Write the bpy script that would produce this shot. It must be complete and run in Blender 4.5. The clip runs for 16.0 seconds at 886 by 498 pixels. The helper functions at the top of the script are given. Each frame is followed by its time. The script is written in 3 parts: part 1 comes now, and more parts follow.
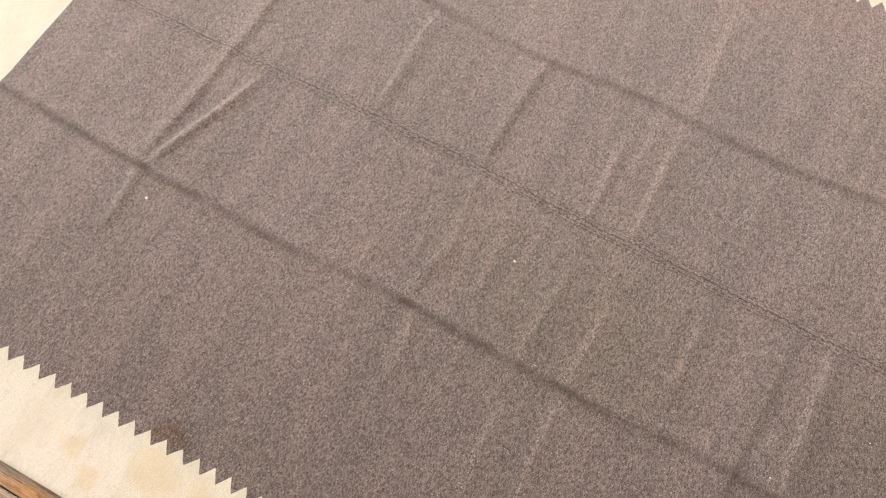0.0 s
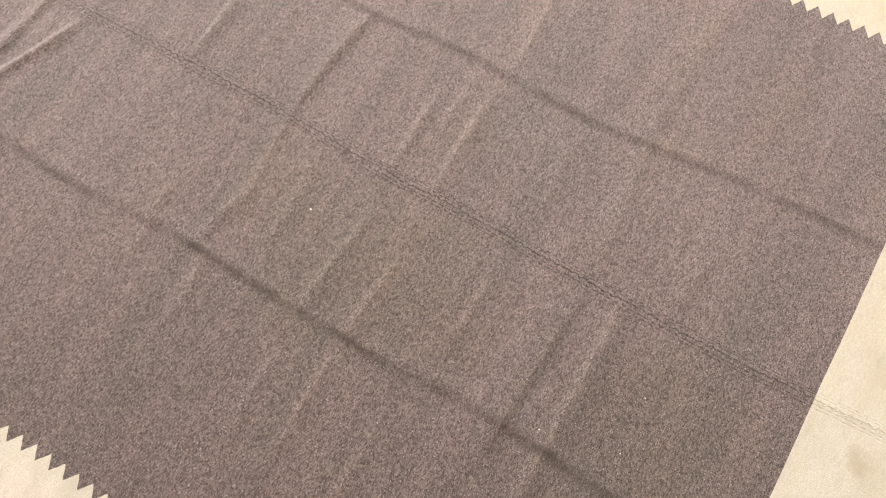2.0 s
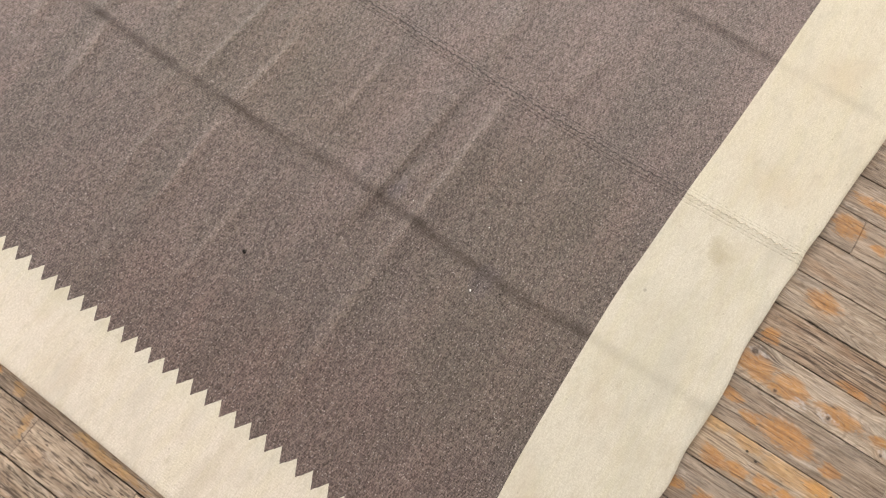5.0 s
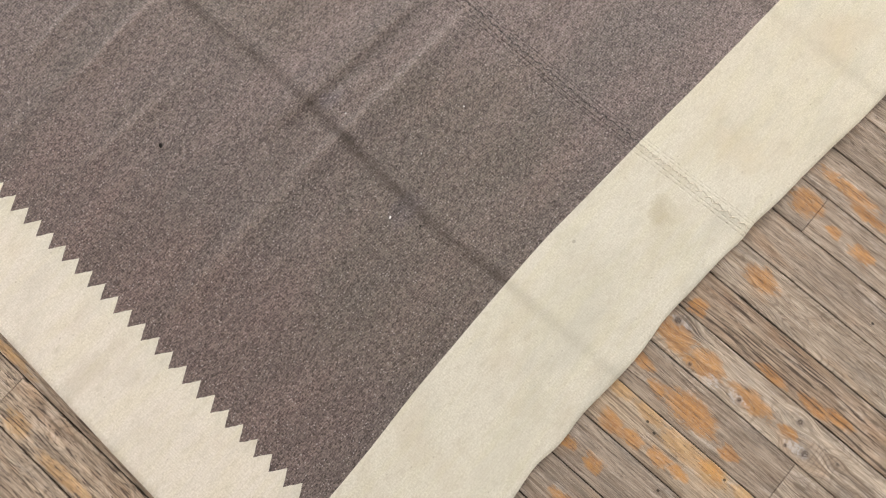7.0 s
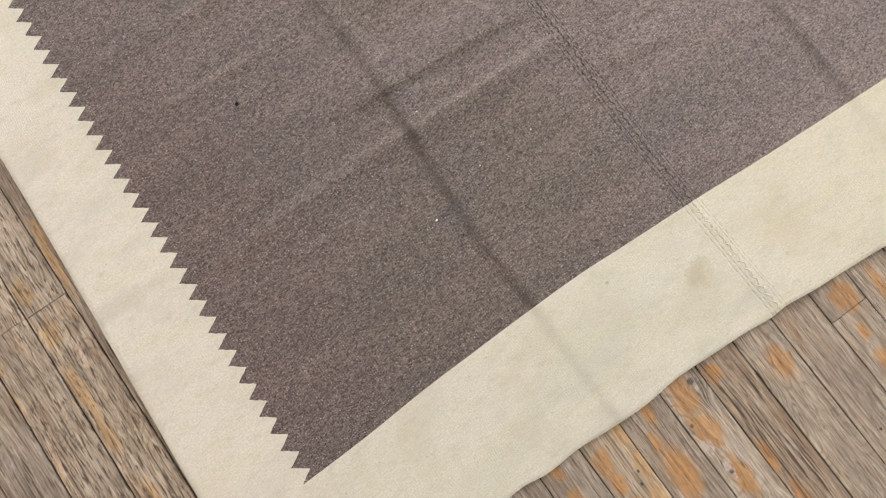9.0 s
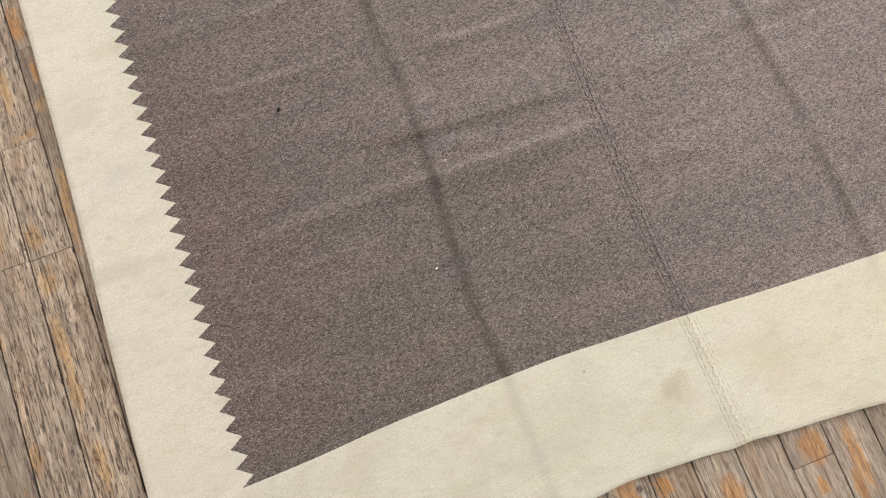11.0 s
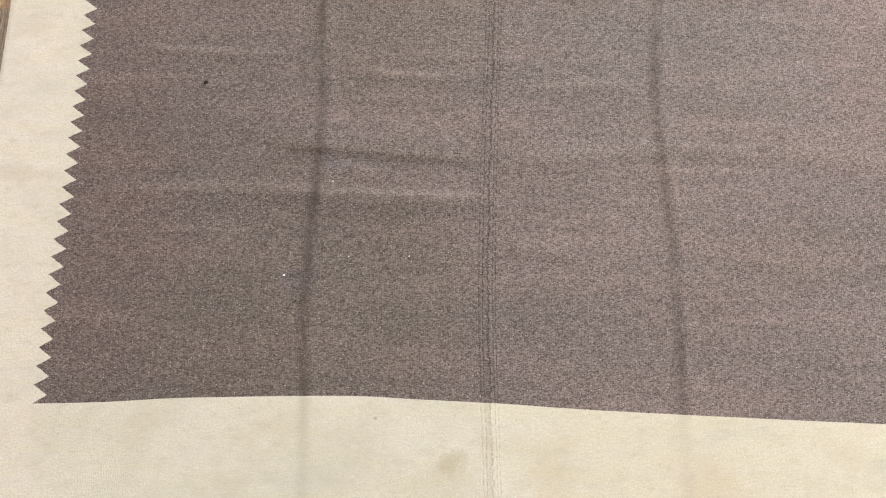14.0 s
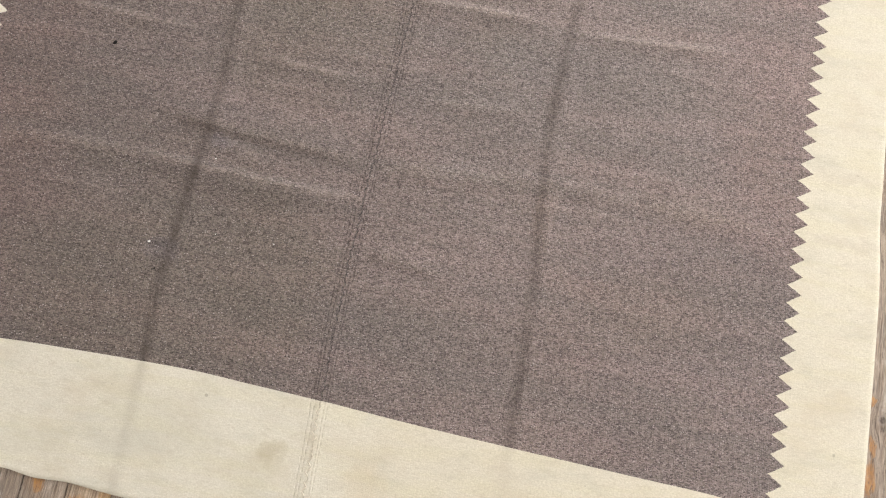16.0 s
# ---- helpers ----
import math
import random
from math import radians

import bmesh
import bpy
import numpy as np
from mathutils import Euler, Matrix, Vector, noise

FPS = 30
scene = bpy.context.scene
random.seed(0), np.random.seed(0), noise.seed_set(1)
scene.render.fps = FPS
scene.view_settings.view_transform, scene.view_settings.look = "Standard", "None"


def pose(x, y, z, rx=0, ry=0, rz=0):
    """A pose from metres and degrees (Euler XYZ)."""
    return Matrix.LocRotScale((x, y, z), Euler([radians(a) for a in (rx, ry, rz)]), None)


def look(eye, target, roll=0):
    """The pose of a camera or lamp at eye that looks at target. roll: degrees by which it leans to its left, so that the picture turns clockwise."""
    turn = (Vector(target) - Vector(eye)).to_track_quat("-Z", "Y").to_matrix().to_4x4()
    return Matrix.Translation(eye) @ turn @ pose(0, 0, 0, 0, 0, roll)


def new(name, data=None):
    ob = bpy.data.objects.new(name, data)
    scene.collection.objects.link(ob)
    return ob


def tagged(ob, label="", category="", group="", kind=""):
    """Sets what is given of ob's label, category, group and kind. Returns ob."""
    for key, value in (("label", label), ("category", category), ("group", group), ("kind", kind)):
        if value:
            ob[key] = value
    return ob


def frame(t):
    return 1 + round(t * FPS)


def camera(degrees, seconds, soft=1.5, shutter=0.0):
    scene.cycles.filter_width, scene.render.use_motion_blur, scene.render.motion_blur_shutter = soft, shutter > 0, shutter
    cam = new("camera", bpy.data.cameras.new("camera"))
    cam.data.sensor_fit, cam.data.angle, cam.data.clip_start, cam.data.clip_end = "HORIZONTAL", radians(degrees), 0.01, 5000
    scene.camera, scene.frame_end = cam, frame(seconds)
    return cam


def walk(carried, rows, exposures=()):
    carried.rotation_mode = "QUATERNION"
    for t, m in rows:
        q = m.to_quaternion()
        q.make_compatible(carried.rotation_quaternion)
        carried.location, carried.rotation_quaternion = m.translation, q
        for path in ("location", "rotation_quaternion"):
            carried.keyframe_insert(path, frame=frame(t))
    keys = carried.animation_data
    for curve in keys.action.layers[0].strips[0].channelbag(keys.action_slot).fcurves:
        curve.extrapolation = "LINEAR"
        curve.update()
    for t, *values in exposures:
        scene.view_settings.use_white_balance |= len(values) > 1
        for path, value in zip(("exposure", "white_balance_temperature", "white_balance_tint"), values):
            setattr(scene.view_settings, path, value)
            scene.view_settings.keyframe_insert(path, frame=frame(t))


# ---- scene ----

# ---------------------------------------------------------------- camera
FLOOR_TO_RUG = 0.006          # the rug's top lies this far above the boards
cam = camera(61.5, 16.0, soft=1.2)
ROWS = [
    (0, 0.1548, 0.9007, 1.4871, 21.79, 0.90, -62.16),
    (0.5, 0.1263, 0.8205, 1.4662, 21.65, 0.82, -61.96),
    (1, 0.1495, 0.7107, 1.4657, 21.72, 0.83, -61.70),
    (1.5, 0.2226, 0.5873, 1.4461, 21.79, 0.59, -61.33),
    (2, 0.2828, 0.4812, 1.4225, 21.66, 0.31, -60.77),
    (2.5, 0.3017, 0.4314, 1.4108, 21.66, 0.18, -60.11),
    (3, 0.2372, 0.3623, 1.4172, 21.91, 0.38, -59.28),
    (3.5, 0.1358, 0.2650, 1.4108, 21.51, 0.33, -58.56),
    (4, 0.0680, 0.1764, 1.3995, 21.01, 0.31, -57.87),
    (4.2, 0.0638, 0.1495, 1.3829, 20.87, 0.25, -57.65),
    (6.3, 0.2788, 0.0287, 1.2905, 12.57, -0.34, -52.18),
    (6.5, 0.2881, 0.0162, 1.2851, 11.95, -0.25, -51.25),
    (7, 0.2859, -0.0221, 1.2708, 10.81, -0.23, -48.67),
    (7.5, 0.2315, -0.0681, 1.2910, 10.18, -0.25, -45.90),
    (8, 0.1732, -0.1018, 1.3188, 9.47, 0.01, -42.88),
    (8.5, 0.2034, -0.0703, 1.3301, 8.95, 0.19, -39.42),
    (9, 0.2999, 0.0080, 1.3144, 9.74, 0.02, -35.68),
    (9.2, 0.3262, 0.0309, 1.3056, 10.28, -0.14, -34.13),
    (11.3, 0.3729, 0.0324, 1.3634, 10.89, -0.62, -19.05),
    (11.5, 0.3781, 0.0166, 1.3734, 10.87, -0.69, -17.80),
    (12, 0.4675, 0.0262, 1.3966, 10.25, -0.90, -14.28),
    (12.5, 0.5926, 0.0728, 1.4037, 11.38, -1.06, -10.72),
    (13, 0.6762, 0.1133, 1.3785, 11.58, -1.33, -7.13),
    (13.5, 0.6929, 0.0853, 1.3898, 11.62, -1.38, -3.50),
    (14, 0.7190, 0.0077, 1.4222, 11.36, -1.57, -0.10),
    (14.5, 0.7432, -0.0536, 1.4595, 10.93, -1.30, 3.09),
    (15, 0.8326, -0.0463, 1.4781, 10.79, -1.46, 5.82),
    (15.5, 0.9411, 0.0031, 1.4729, 11.11, -1.60, 8.17),
    (16, 1.0283, 0.0423, 1.4473, 11.12, -1.76, 10.11),
]
EXPOSURES = [(0.0, 0.11, 6930, 16), (1.0, 0.19, 6930, 16), (2.5, 0.17, 6930, 16), (4.2, 0.07, 6870, 13), (6.3, 0.03, 6440, 11), (9.2, -0.04, 6420, 10), (12.0, 0.05, 6410, 10), (13.5, 0.11, 6400, 10.5), (14.5, 0.03, 6430, 11), (16.0, -0.01, 6440, 11)]
walk(cam, [(t, pose(x, y, z + FLOOR_TO_RUG, rx, ry, rz)) for t, x, y, z, rx, ry, rz in ROWS], EXPOSURES)

# ---------------------------------------------------------------- light
ROOM = (-2.6, 6.6, -2.4, 7.2, 3.4)      # x0, x1, y0, y1, height
world = bpy.data.worlds.new("world")
scene.world = world
world.use_nodes = True
wn = world.node_tree
sky = wn.nodes.new("ShaderNodeTexSky")
sky.sky_type = "NISHITA"
sky.sun_disc = False
sky.sun_elevation = radians(38)
sky.sun_rotation = radians(40)
wn.nodes["Background"].inputs["Strength"].default_value = 0.1
wn.links.new(sky.outputs["Color"], wn.nodes["Background"].inputs["Color"])


def window_light(name, eye, target, width, height, watts, colour):
    lamp = bpy.data.lights.new(name, "AREA")
    lamp.shape, lamp.size, lamp.size_y = "RECTANGLE", width, height
    lamp.energy, lamp.color = watts, colour
    ob = new(name, lamp)
    ob.matrix_world = look(eye, target)
    return ob


window_light("north_window_light", (1.5, 7.17, 2.05), (1.5, 5.2, 1.62), 4.2, 2.3, 283, (0.968, 0.975, 0.972))
window_light("east_window_light", (6.57, 1.6, 2.05), (4.6, 1.6, 1.6), 4.2, 2.3, 345, (0.968, 0.975, 0.972))


# ---------------------------------------------------------------- node helpers
class Mat:
    """A node material; each method adds a node and returns its output."""

    def __init__(self, name):
        self.m = bpy.data.materials.new(name)
        self.m.use_nodes = True
        self.t = self.m.node_tree
        self.bsdf = self.t.nodes["Principled BSDF"]

    def put(self, socket, v):
        if isinstance(v, bpy.types.NodeSocket):
            self.t.links.new(v, socket)
        elif v is not None:
            if isinstance(v, tuple) and len(v) == 3 and len(socket.default_value) == 4:
                v = (*v, 1.0)
            socket.default_value = v

    def pos(self):
        return self.t.nodes.new("ShaderNodeNewGeometry").outputs["Position"]

    def rand(self):
        return self.t.nodes.new("ShaderNodeObjectInfo").outputs["Random"]

    def xyz(self, v):
        n = self.t.nodes.new("ShaderNodeSeparateXYZ")
        self.put(n.inputs[0], v)
        return n.outputs[0], n.outputs[1], n.outputs[2]

    def vec(self, x=0.0, y=0.0, z=0.0):
        n = self.t.nodes.new("ShaderNodeCombineXYZ")
        for i, v in enumerate((x, y, z)):
            self.put(n.inputs[i], v)
        return n.outputs[0]

    def scaled(self, v, sx, sy, sz=1.0):
        n = self.t.nodes.new("ShaderNodeVectorMath")
        n.operation = "MULTIPLY"
        self.put(n.inputs[0], v)
        n.inputs[1].default_value = (sx, sy, sz)
        return n.outputs[0]

    def plus(self, a, b):
        n = self.t.nodes.new("ShaderNodeVectorMath")
        n.operation = "ADD"
        self.put(n.inputs[0], a)
        self.put(n.inputs[1], b)
        return n.outputs[0]

    def noise(self, v, scale, detail=2.0, rough=0.5, distort=0.0):
        n = self.t.nodes.new("ShaderNodeTexNoise")
        self.put(n.inputs["Vector"], v)
        n.inputs["Scale"].default_value = scale
        n.inputs["Detail"].default_value = detail
        n.inputs["Roughness"].default_value = rough
        n.inputs["Distortion"].default_value = distort
        return n.outputs["Fac"]

    def noise_colour(self, v, scale, detail=2.0):
        n = self.t.nodes.new("ShaderNodeTexNoise")
        self.put(n.inputs["Vector"], v)
        n.inputs["Scale"].default_value = scale
        n.inputs["Detail"].default_value = detail
        return n.outputs["Color"]

    def uv(self, name):
        n = self.t.nodes.new("ShaderNodeUVMap")
        n.uv_map = name
        return n.outputs["UV"]

    def cells(self, v, scale):
        n = self.t.nodes.new("ShaderNodeTexVoronoi")
        self.put(n.inputs["Vector"], v)
        n.inputs["Scale"].default_value = scale
        return n.outputs["Distance"], n.outputs["Color"]

    def math(self, op, a, b=None, c=None):
        n = self.t.nodes.new("ShaderNodeMath")
        n.operation = op
        for i, v in enumerate((a, b, c)):
            if v is not None:
                self.put(n.inputs[i], v)
        return n.outputs[0]

    def ramp(self, v, lo, hi, a=0.0, b=1.0, smooth=True):
        n = self.t.nodes.new("ShaderNodeMapRange")
        n.interpolation_type = "SMOOTHSTEP" if smooth else "LINEAR"
        self.put(n.inputs["Value"], v)
        for k, w in (("From Min", lo), ("From Max", hi), ("To Min", a), ("To Max", b)):
            n.inputs[k].default_value = w
        return n.outputs["Result"]

    def mix(self, fac, a, b, blend="MIX"):
        n = self.t.nodes.new("ShaderNodeMix")
        n.data_type, n.blend_type = "RGBA", blend
        self.put(n.inputs[0], fac)
        self.put(n.inputs[6], a)
        self.put(n.inputs[7], b)
        return n.outputs[2]

    def spot(self, v, x, y, rx, ry, soft=0.6):
        """A soft oval stain: 1 in its middle, 0 outside."""
        px, py, _ = self.xyz(v)
        a = self.math("DIVIDE", self.math("SUBTRACT", px, x), rx)
        b = self.math("DIVIDE", self.math("SUBTRACT", py, y), ry)
        d = self.math("ADD", self.math("MULTIPLY", a, a), self.math("MULTIPLY", b, b))
        return self.ramp(d, 1.0, 1.0 - soft)

    def most(self, *masks):
        out = masks[0]
        for k in masks[1:]:
            out = self.math("MAXIMUM", out, k)
        return out

    def bump(self, height, strength, distance, normal=None):
        n = self.t.nodes.new("ShaderNodeBump")
        n.inputs["Strength"].default_value = strength
        n.inputs["Distance"].default_value = distance
        self.put(n.inputs["Height"], height)
        if normal is not None:
            self.put(n.inputs["Normal"], normal)
        return n.outputs["Normal"]

    def done(self, colour, rough=0.8, normal=None, specular=0.5, sheen=0.0):
        self.put(self.bsdf.inputs["Base Color"], colour)
        self.put(self.bsdf.inputs["Roughness"], rough)
        self.put(self.bsdf.inputs["Specular IOR Level"], specular)
        self.put(self.bsdf.inputs["Sheen Weight"], sheen)
        if normal is not None:
            self.put(self.bsdf.inputs["Normal"], normal)
        return self.m


def weave(m, p, ribs=0.12):
    """Height of a weft-faced flatweave: warp ribs along y, small beads of yarn between."""
    x, y, _ = m.xyz(p)
    wob = m.math("MULTIPLY", m.noise(p, 30, 2), 0.010)
    rib = m.math("SINE", m.math("MULTIPLY", m.math("ADD", x, wob), 2 * math.pi / 0.0042))
    bead = m.noise(m.scaled(p, 330, 420), 1.0, 2, 0.6)
    return m.math("ADD", m.math("MULTIPLY", rib, ribs), bead)


def seam_relief(m):
    """Height, dirt and painted thread shade of the hand-sewn seam: a wandering crack and four rows of needle dents."""
    u, v, _ = m.xyz(m.uv("seam"))
    s = m.math("DIVIDE", v, 0.0092)
    wave = m.math("MULTIPLY", m.math("SINE", m.math("MULTIPLY", s, math.pi)), 0.0013)
    wave = m.math("ADD", wave, m.math("MULTIPLY", m.math("SINE", m.math("MULTIPLY_ADD", s, 2.3, 1.0)), 0.0009))
    wave = m.math("ADD", wave, m.math("MULTIPLY", m.math("SINE", m.math("MULTIPLY", s, 0.37)), 0.0012))
    broken = m.ramp(m.noise(m.vec(3.0, m.math("MULTIPLY", v, 60.0), 0.0), 1.0, 3, 0.7), 0.30, 0.62, 0.25, 1.0)
    crack = m.math("MULTIPLY", m.ramp(m.math("ABSOLUTE", m.math("SUBTRACT", u, wave)), 0.0021, 0.0006), broken)
    rows = None
    for u0, phase, gain in ((-0.0175, 0.3, 0.75), (-0.0105, 1.7, 1.0), (0.0085, 2.9, 0.8), (0.0140, 0.9, 0.7)):
        drift = m.math("MULTIPLY", m.math("SUBTRACT", m.noise(m.vec(u0 * 900, m.math("MULTIPLY", v, 40.0), 0.0), 1.0, 2), 0.5), 0.004)
        near = m.ramp(m.math("ABSOLUTE", m.math("SUBTRACT", m.math("SUBTRACT", u, u0), drift)), 0.0022, 0.0004)
        beat = m.ramp(m.math("SINE", m.math("MULTIPLY_ADD", s, math.pi * 1.13, phase)), -0.7, 0.7, 0.15, gain)
        k = m.math("MULTIPLY", near, beat)
        rows = k if rows is None else m.math("MAXIMUM", rows, k)
    return crack, rows


def fold_dirt_shade(m, p, width):
    """Soil that settled in the two long fold lines, and the folds' shade in the same dark tone."""
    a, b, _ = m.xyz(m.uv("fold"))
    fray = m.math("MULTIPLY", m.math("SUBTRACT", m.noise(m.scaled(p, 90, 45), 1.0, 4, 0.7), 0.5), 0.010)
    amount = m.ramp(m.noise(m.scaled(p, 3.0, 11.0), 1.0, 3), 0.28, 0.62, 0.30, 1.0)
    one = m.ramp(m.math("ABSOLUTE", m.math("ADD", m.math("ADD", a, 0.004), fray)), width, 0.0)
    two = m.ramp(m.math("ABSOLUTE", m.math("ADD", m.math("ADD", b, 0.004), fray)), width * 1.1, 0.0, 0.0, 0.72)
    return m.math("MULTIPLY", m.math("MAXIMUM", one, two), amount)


def wool_brown():
    m = Mat("brown_wool")
    p = m.pos()
    x, y, _ = m.xyz(p)
    # single tufts of yarn, each of its own shade, over a finer heather
    jitter = m.plus(p, m.scaled(m.plus(m.noise_colour(p, 160, 1), (-0.5, -0.5, -0.5)), 0.004, 0.002, 0))
    tuft = m.xyz(m.cells(m.scaled(jitter, 235, 520), 1.0)[1])[2]
    speck = m.noise(m.scaled(p, 330, 560), 1.0, 2, 0.7)
    fine = m.noise(m.scaled(p, 700, 760), 1.0, 1, 0.5)
    grain = m.math("ADD", m.math("MULTIPLY", tuft, 0.54), m.math("MULTIPLY", m.ramp(speck, 0.32, 0.68, 0.0, 1.0, False), 0.46))
    col = m.mix(m.ramp(grain, 0.06, 0.94, 0.0, 1.0, False), (0.030, 0.024, 0.023), (0.412, 0.344, 0.328))
    # grooves between the warp ribs, their shade painted as darker stripes
    rib = m.math("SINE", m.math("MULTIPLY", m.math("ADD", x, m.math("MULTIPLY", m.noise(p, 30, 2), 0.010)), 2 * math.pi / 0.0042))
    col = m.mix(m.ramp(rib, -0.2, -0.9, 0.0, 0.34), col, m.mix(1.0, col, (0.52, 0.50, 0.50), "MULTIPLY"))
    col = m.mix(m.ramp(fine, 0.35, 0.70, 0.0, 0.16), col, (0.200, 0.167, 0.155))
    # fibres of other shades spun into the yarn
    d0, c0 = m.cells(m.scaled(p, 310, 360), 1.0)
    r0, g0, b0 = m.xyz(c0)
    col = m.mix(m.math("MULTIPLY", m.math("GREATER_THAN", r0, 0.72), 0.26), col, (0.150, 0.114, 0.112))
    col = m.mix(m.math("MULTIPLY", m.math("GREATER_THAN", g0, 0.78), 0.26), col, (0.205, 0.185, 0.150))
    # dye lots that change along the weft, in soft bands
    band = m.noise(m.scaled(p, 1.3, 10.0), 1.0, 4, 0.65)
    col = m.mix(m.ramp(band, 0.35, 0.68), m.mix(1.0, col, (0.90, 0.92, 0.90), "MULTIPLY"), m.mix(1.0, col, (1.12, 1.08, 1.06), "MULTIPLY"))
    tint = m.noise(m.scaled(p, 6.0, 8.5), 1.0, 3, 0.55)
    col = m.mix(m.ramp(tint, 0.45, 0.75, 0.0, 0.16), col, m.mix(1.0, col, (0.97, 0.99, 1.07), "MULTIPLY"))
    red = m.noise(m.plus(m.scaled(p, 3.5, 6.0), (7.1, 3.3, 0.0)), 1.0, 3, 0.55)
    col = m.mix(m.ramp(red, 0.48, 0.72, 0.0, 0.18), col, m.mix(1.0, col, (1.09, 0.97, 0.95), "MULTIPLY"))
    green = m.noise(m.plus(m.scaled(p, 5.0, 5.0), (1.1, 8.3, 2.0)), 1.0, 3, 0.55)
    col = m.mix(m.ramp(green, 0.50, 0.72, 0.0, 0.20), col, m.mix(1.0, col, (0.97, 0.99, 0.90), "MULTIPLY"))
    # wider dye lots: russet along the toothed side, olive in the front middle
    wide = m.plus(p, m.scaled(m.plus(m.noise_colour(p, 5, 3), (-0.5, -0.5, -0.5)), 0.30, 0.22, 0))
    russet = m.most(m.spot(wide, 0.05, 0.42, 0.26, 0.60, 1.0), m.spot(wide, 1.72, 0.85, 0.30, 0.60, 1.0))
    col = m.mix(m.math("MULTIPLY", russet, 0.75), col, m.mix(1.0, col, (1.04, 0.965, 0.955), "MULTIPLY"))
    # no dye lot: colour darkened to offset the strong light at this end
    east_dim = m.spot(wide, 1.68, 0.15, 0.62, 0.62, 1.0)
    col = m.mix(east_dim, col, m.mix(1.0, col, (0.91, 0.895, 0.90), "MULTIPLY"))
    olive = m.most(m.spot(wide, 0.45, 0.16, 0.34, 0.24, 1.0), m.spot(wide, 0.66, 0.22, 0.22, 0.22, 1.0), m.spot(wide, 0.72, 1.10, 0.20, 0.16, 1.0), m.spot(wide, 0.64, 0.86, 0.30, 0.34, 1.0))
    col = m.mix(m.math("MULTIPLY", olive, 0.80), col, m.mix(1.0, col, (0.970, 0.985, 0.930), "MULTIPLY"))
    # light falloff put into the colour: the field darkens towards the toothed corner
    falloff = m.ramp(m.math("ADD", m.math("MULTIPLY", x, 0.80), m.math("MULTIPLY", y, 0.25)), 0.0, 1.4)
    col = m.mix(falloff, m.mix(1.0, col, (0.735, 0.715, 0.708), "MULTIPLY"), m.mix(1.0, col, (1.06, 1.055, 1.055), "MULTIPLY"))
    # single pale and dark fibres
    d, c = m.cells(m.scaled(p, 205, 330), 1.0)
    cr, cg, cb = m.xyz(c)
    pale = m.math("MULTIPLY", m.ramp(d, 0.36, 0.18), m.math("GREATER_THAN", cr, 0.76))
    dark = m.math("MULTIPLY", m.ramp(d, 0.40, 0.18), m.math("GREATER_THAN", cg, 0.74))
    col = m.mix(m.math("MULTIPLY", pale, 0.75), col, (0.48, 0.43, 0.41))
    col = m.mix(m.math("MULTIPLY", dark, 0.8), col, (0.040, 0.032, 0.031))
    # soil along the old fold lines, with some of the folds' shade painted in
    col = m.mix(m.math("MULTIPLY", fold_dirt_shade(m, p, 0.020), 0.52), col, (0.062, 0.049, 0.041))
    kinks = m.most(m.spot(p, 0.512, 0.405, 0.009, 0.030, 1.0), m.spot(p, 0.529, 1.205, 0.012, 0.030, 1.0),
                   m.spot(p, 0.535, 1.900, 0.012, 0.025, 1.0), m.spot(p, 0.516, 0.850, 0.009, 0.035, 1.0))
    col = m.mix(m.math("MULTIPLY", kinks, 0.45), col, (0.055, 0.043, 0.037))
    crack, rows = seam_relief(m)
    col = m.mix(m.math("MULTIPLY", crack, 0.95), col, (0.028, 0.027, 0.024))
    col = m.mix(m.math("MULTIPLY", rows, 0.70), col, (0.060, 0.048, 0.043))
    q = m.plus(p, m.scaled(m.plus(m.noise_colour(p, 40, 3), (-0.5, -0.5, -0.5)), 0.04, 0.04, 0))
    blue = m.most(m.spot(q, 0.478, 0.228, 0.05, 0.032, 0.95), m.spot(q, 0.545, 0.466, 0.03, 0.02, 0.95))
    col = m.mix(m.math("MULTIPLY", blue, 0.30), col, m.mix(1.0, col, (0.80, 0.84, 1.10), "MULTIPLY"))
    pale = m.most(m.spot(q, 1.10, 0.72, 0.10, 0.13, 1.0), m.spot(q, 0.60, 0.455, 0.09, 0.035, 1.0), m.spot(q, 1.02, 0.50, 0.10, 0.05, 1.0), m.spot(q, 0.70, 1.55, 0.22, 0.20, 1.0), m.spot(q, 0.72, 0.98, 0.12, 0.05, 1.0))
    col = m.mix(m.math("MULTIPLY", pale, 0.45), col, m.mix(1.0, col, (1.04, 1.07, 1.09), "MULTIPLY"))
    # crests of the wrinkles: rubbed pale, with their lit streaks painted in as well
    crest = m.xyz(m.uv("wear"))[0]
    rubbed_lit = m.math("MULTIPLY", crest, m.ramp(m.noise(m.scaled(p, 40, 130), 1.0, 3, 0.7), 0.36, 0.60, 0.25, 1.0))
    col = m.mix(m.math("MULTIPLY", rubbed_lit, 0.42), col, m.mix(1.0, col, (1.42, 1.40, 1.31), "MULTIPLY"))
    tan = m.most(m.spot(q, 1.21, 0.43, 0.03, 0.12, 1.0), m.spot(q, 1.45, 0.28, 0.16, 0.10, 1.0), m.spot(q, 1.50, 0.50, 0.14, 0.05, 1.0))
    col = m.mix(m.math("MULTIPLY", tan, 0.16), col, m.mix(1.0, col, (1.10, 1.0, 0.84), "MULTIPLY"))
    rust = m.spot(q, 0.075, 1.490, 0.035, 0.060, 0.95)
    col = m.mix(m.math("MULTIPLY", rust, 0.6), col, m.mix(1.0, col, (0.80, 0.58, 0.42), "MULTIPLY"))
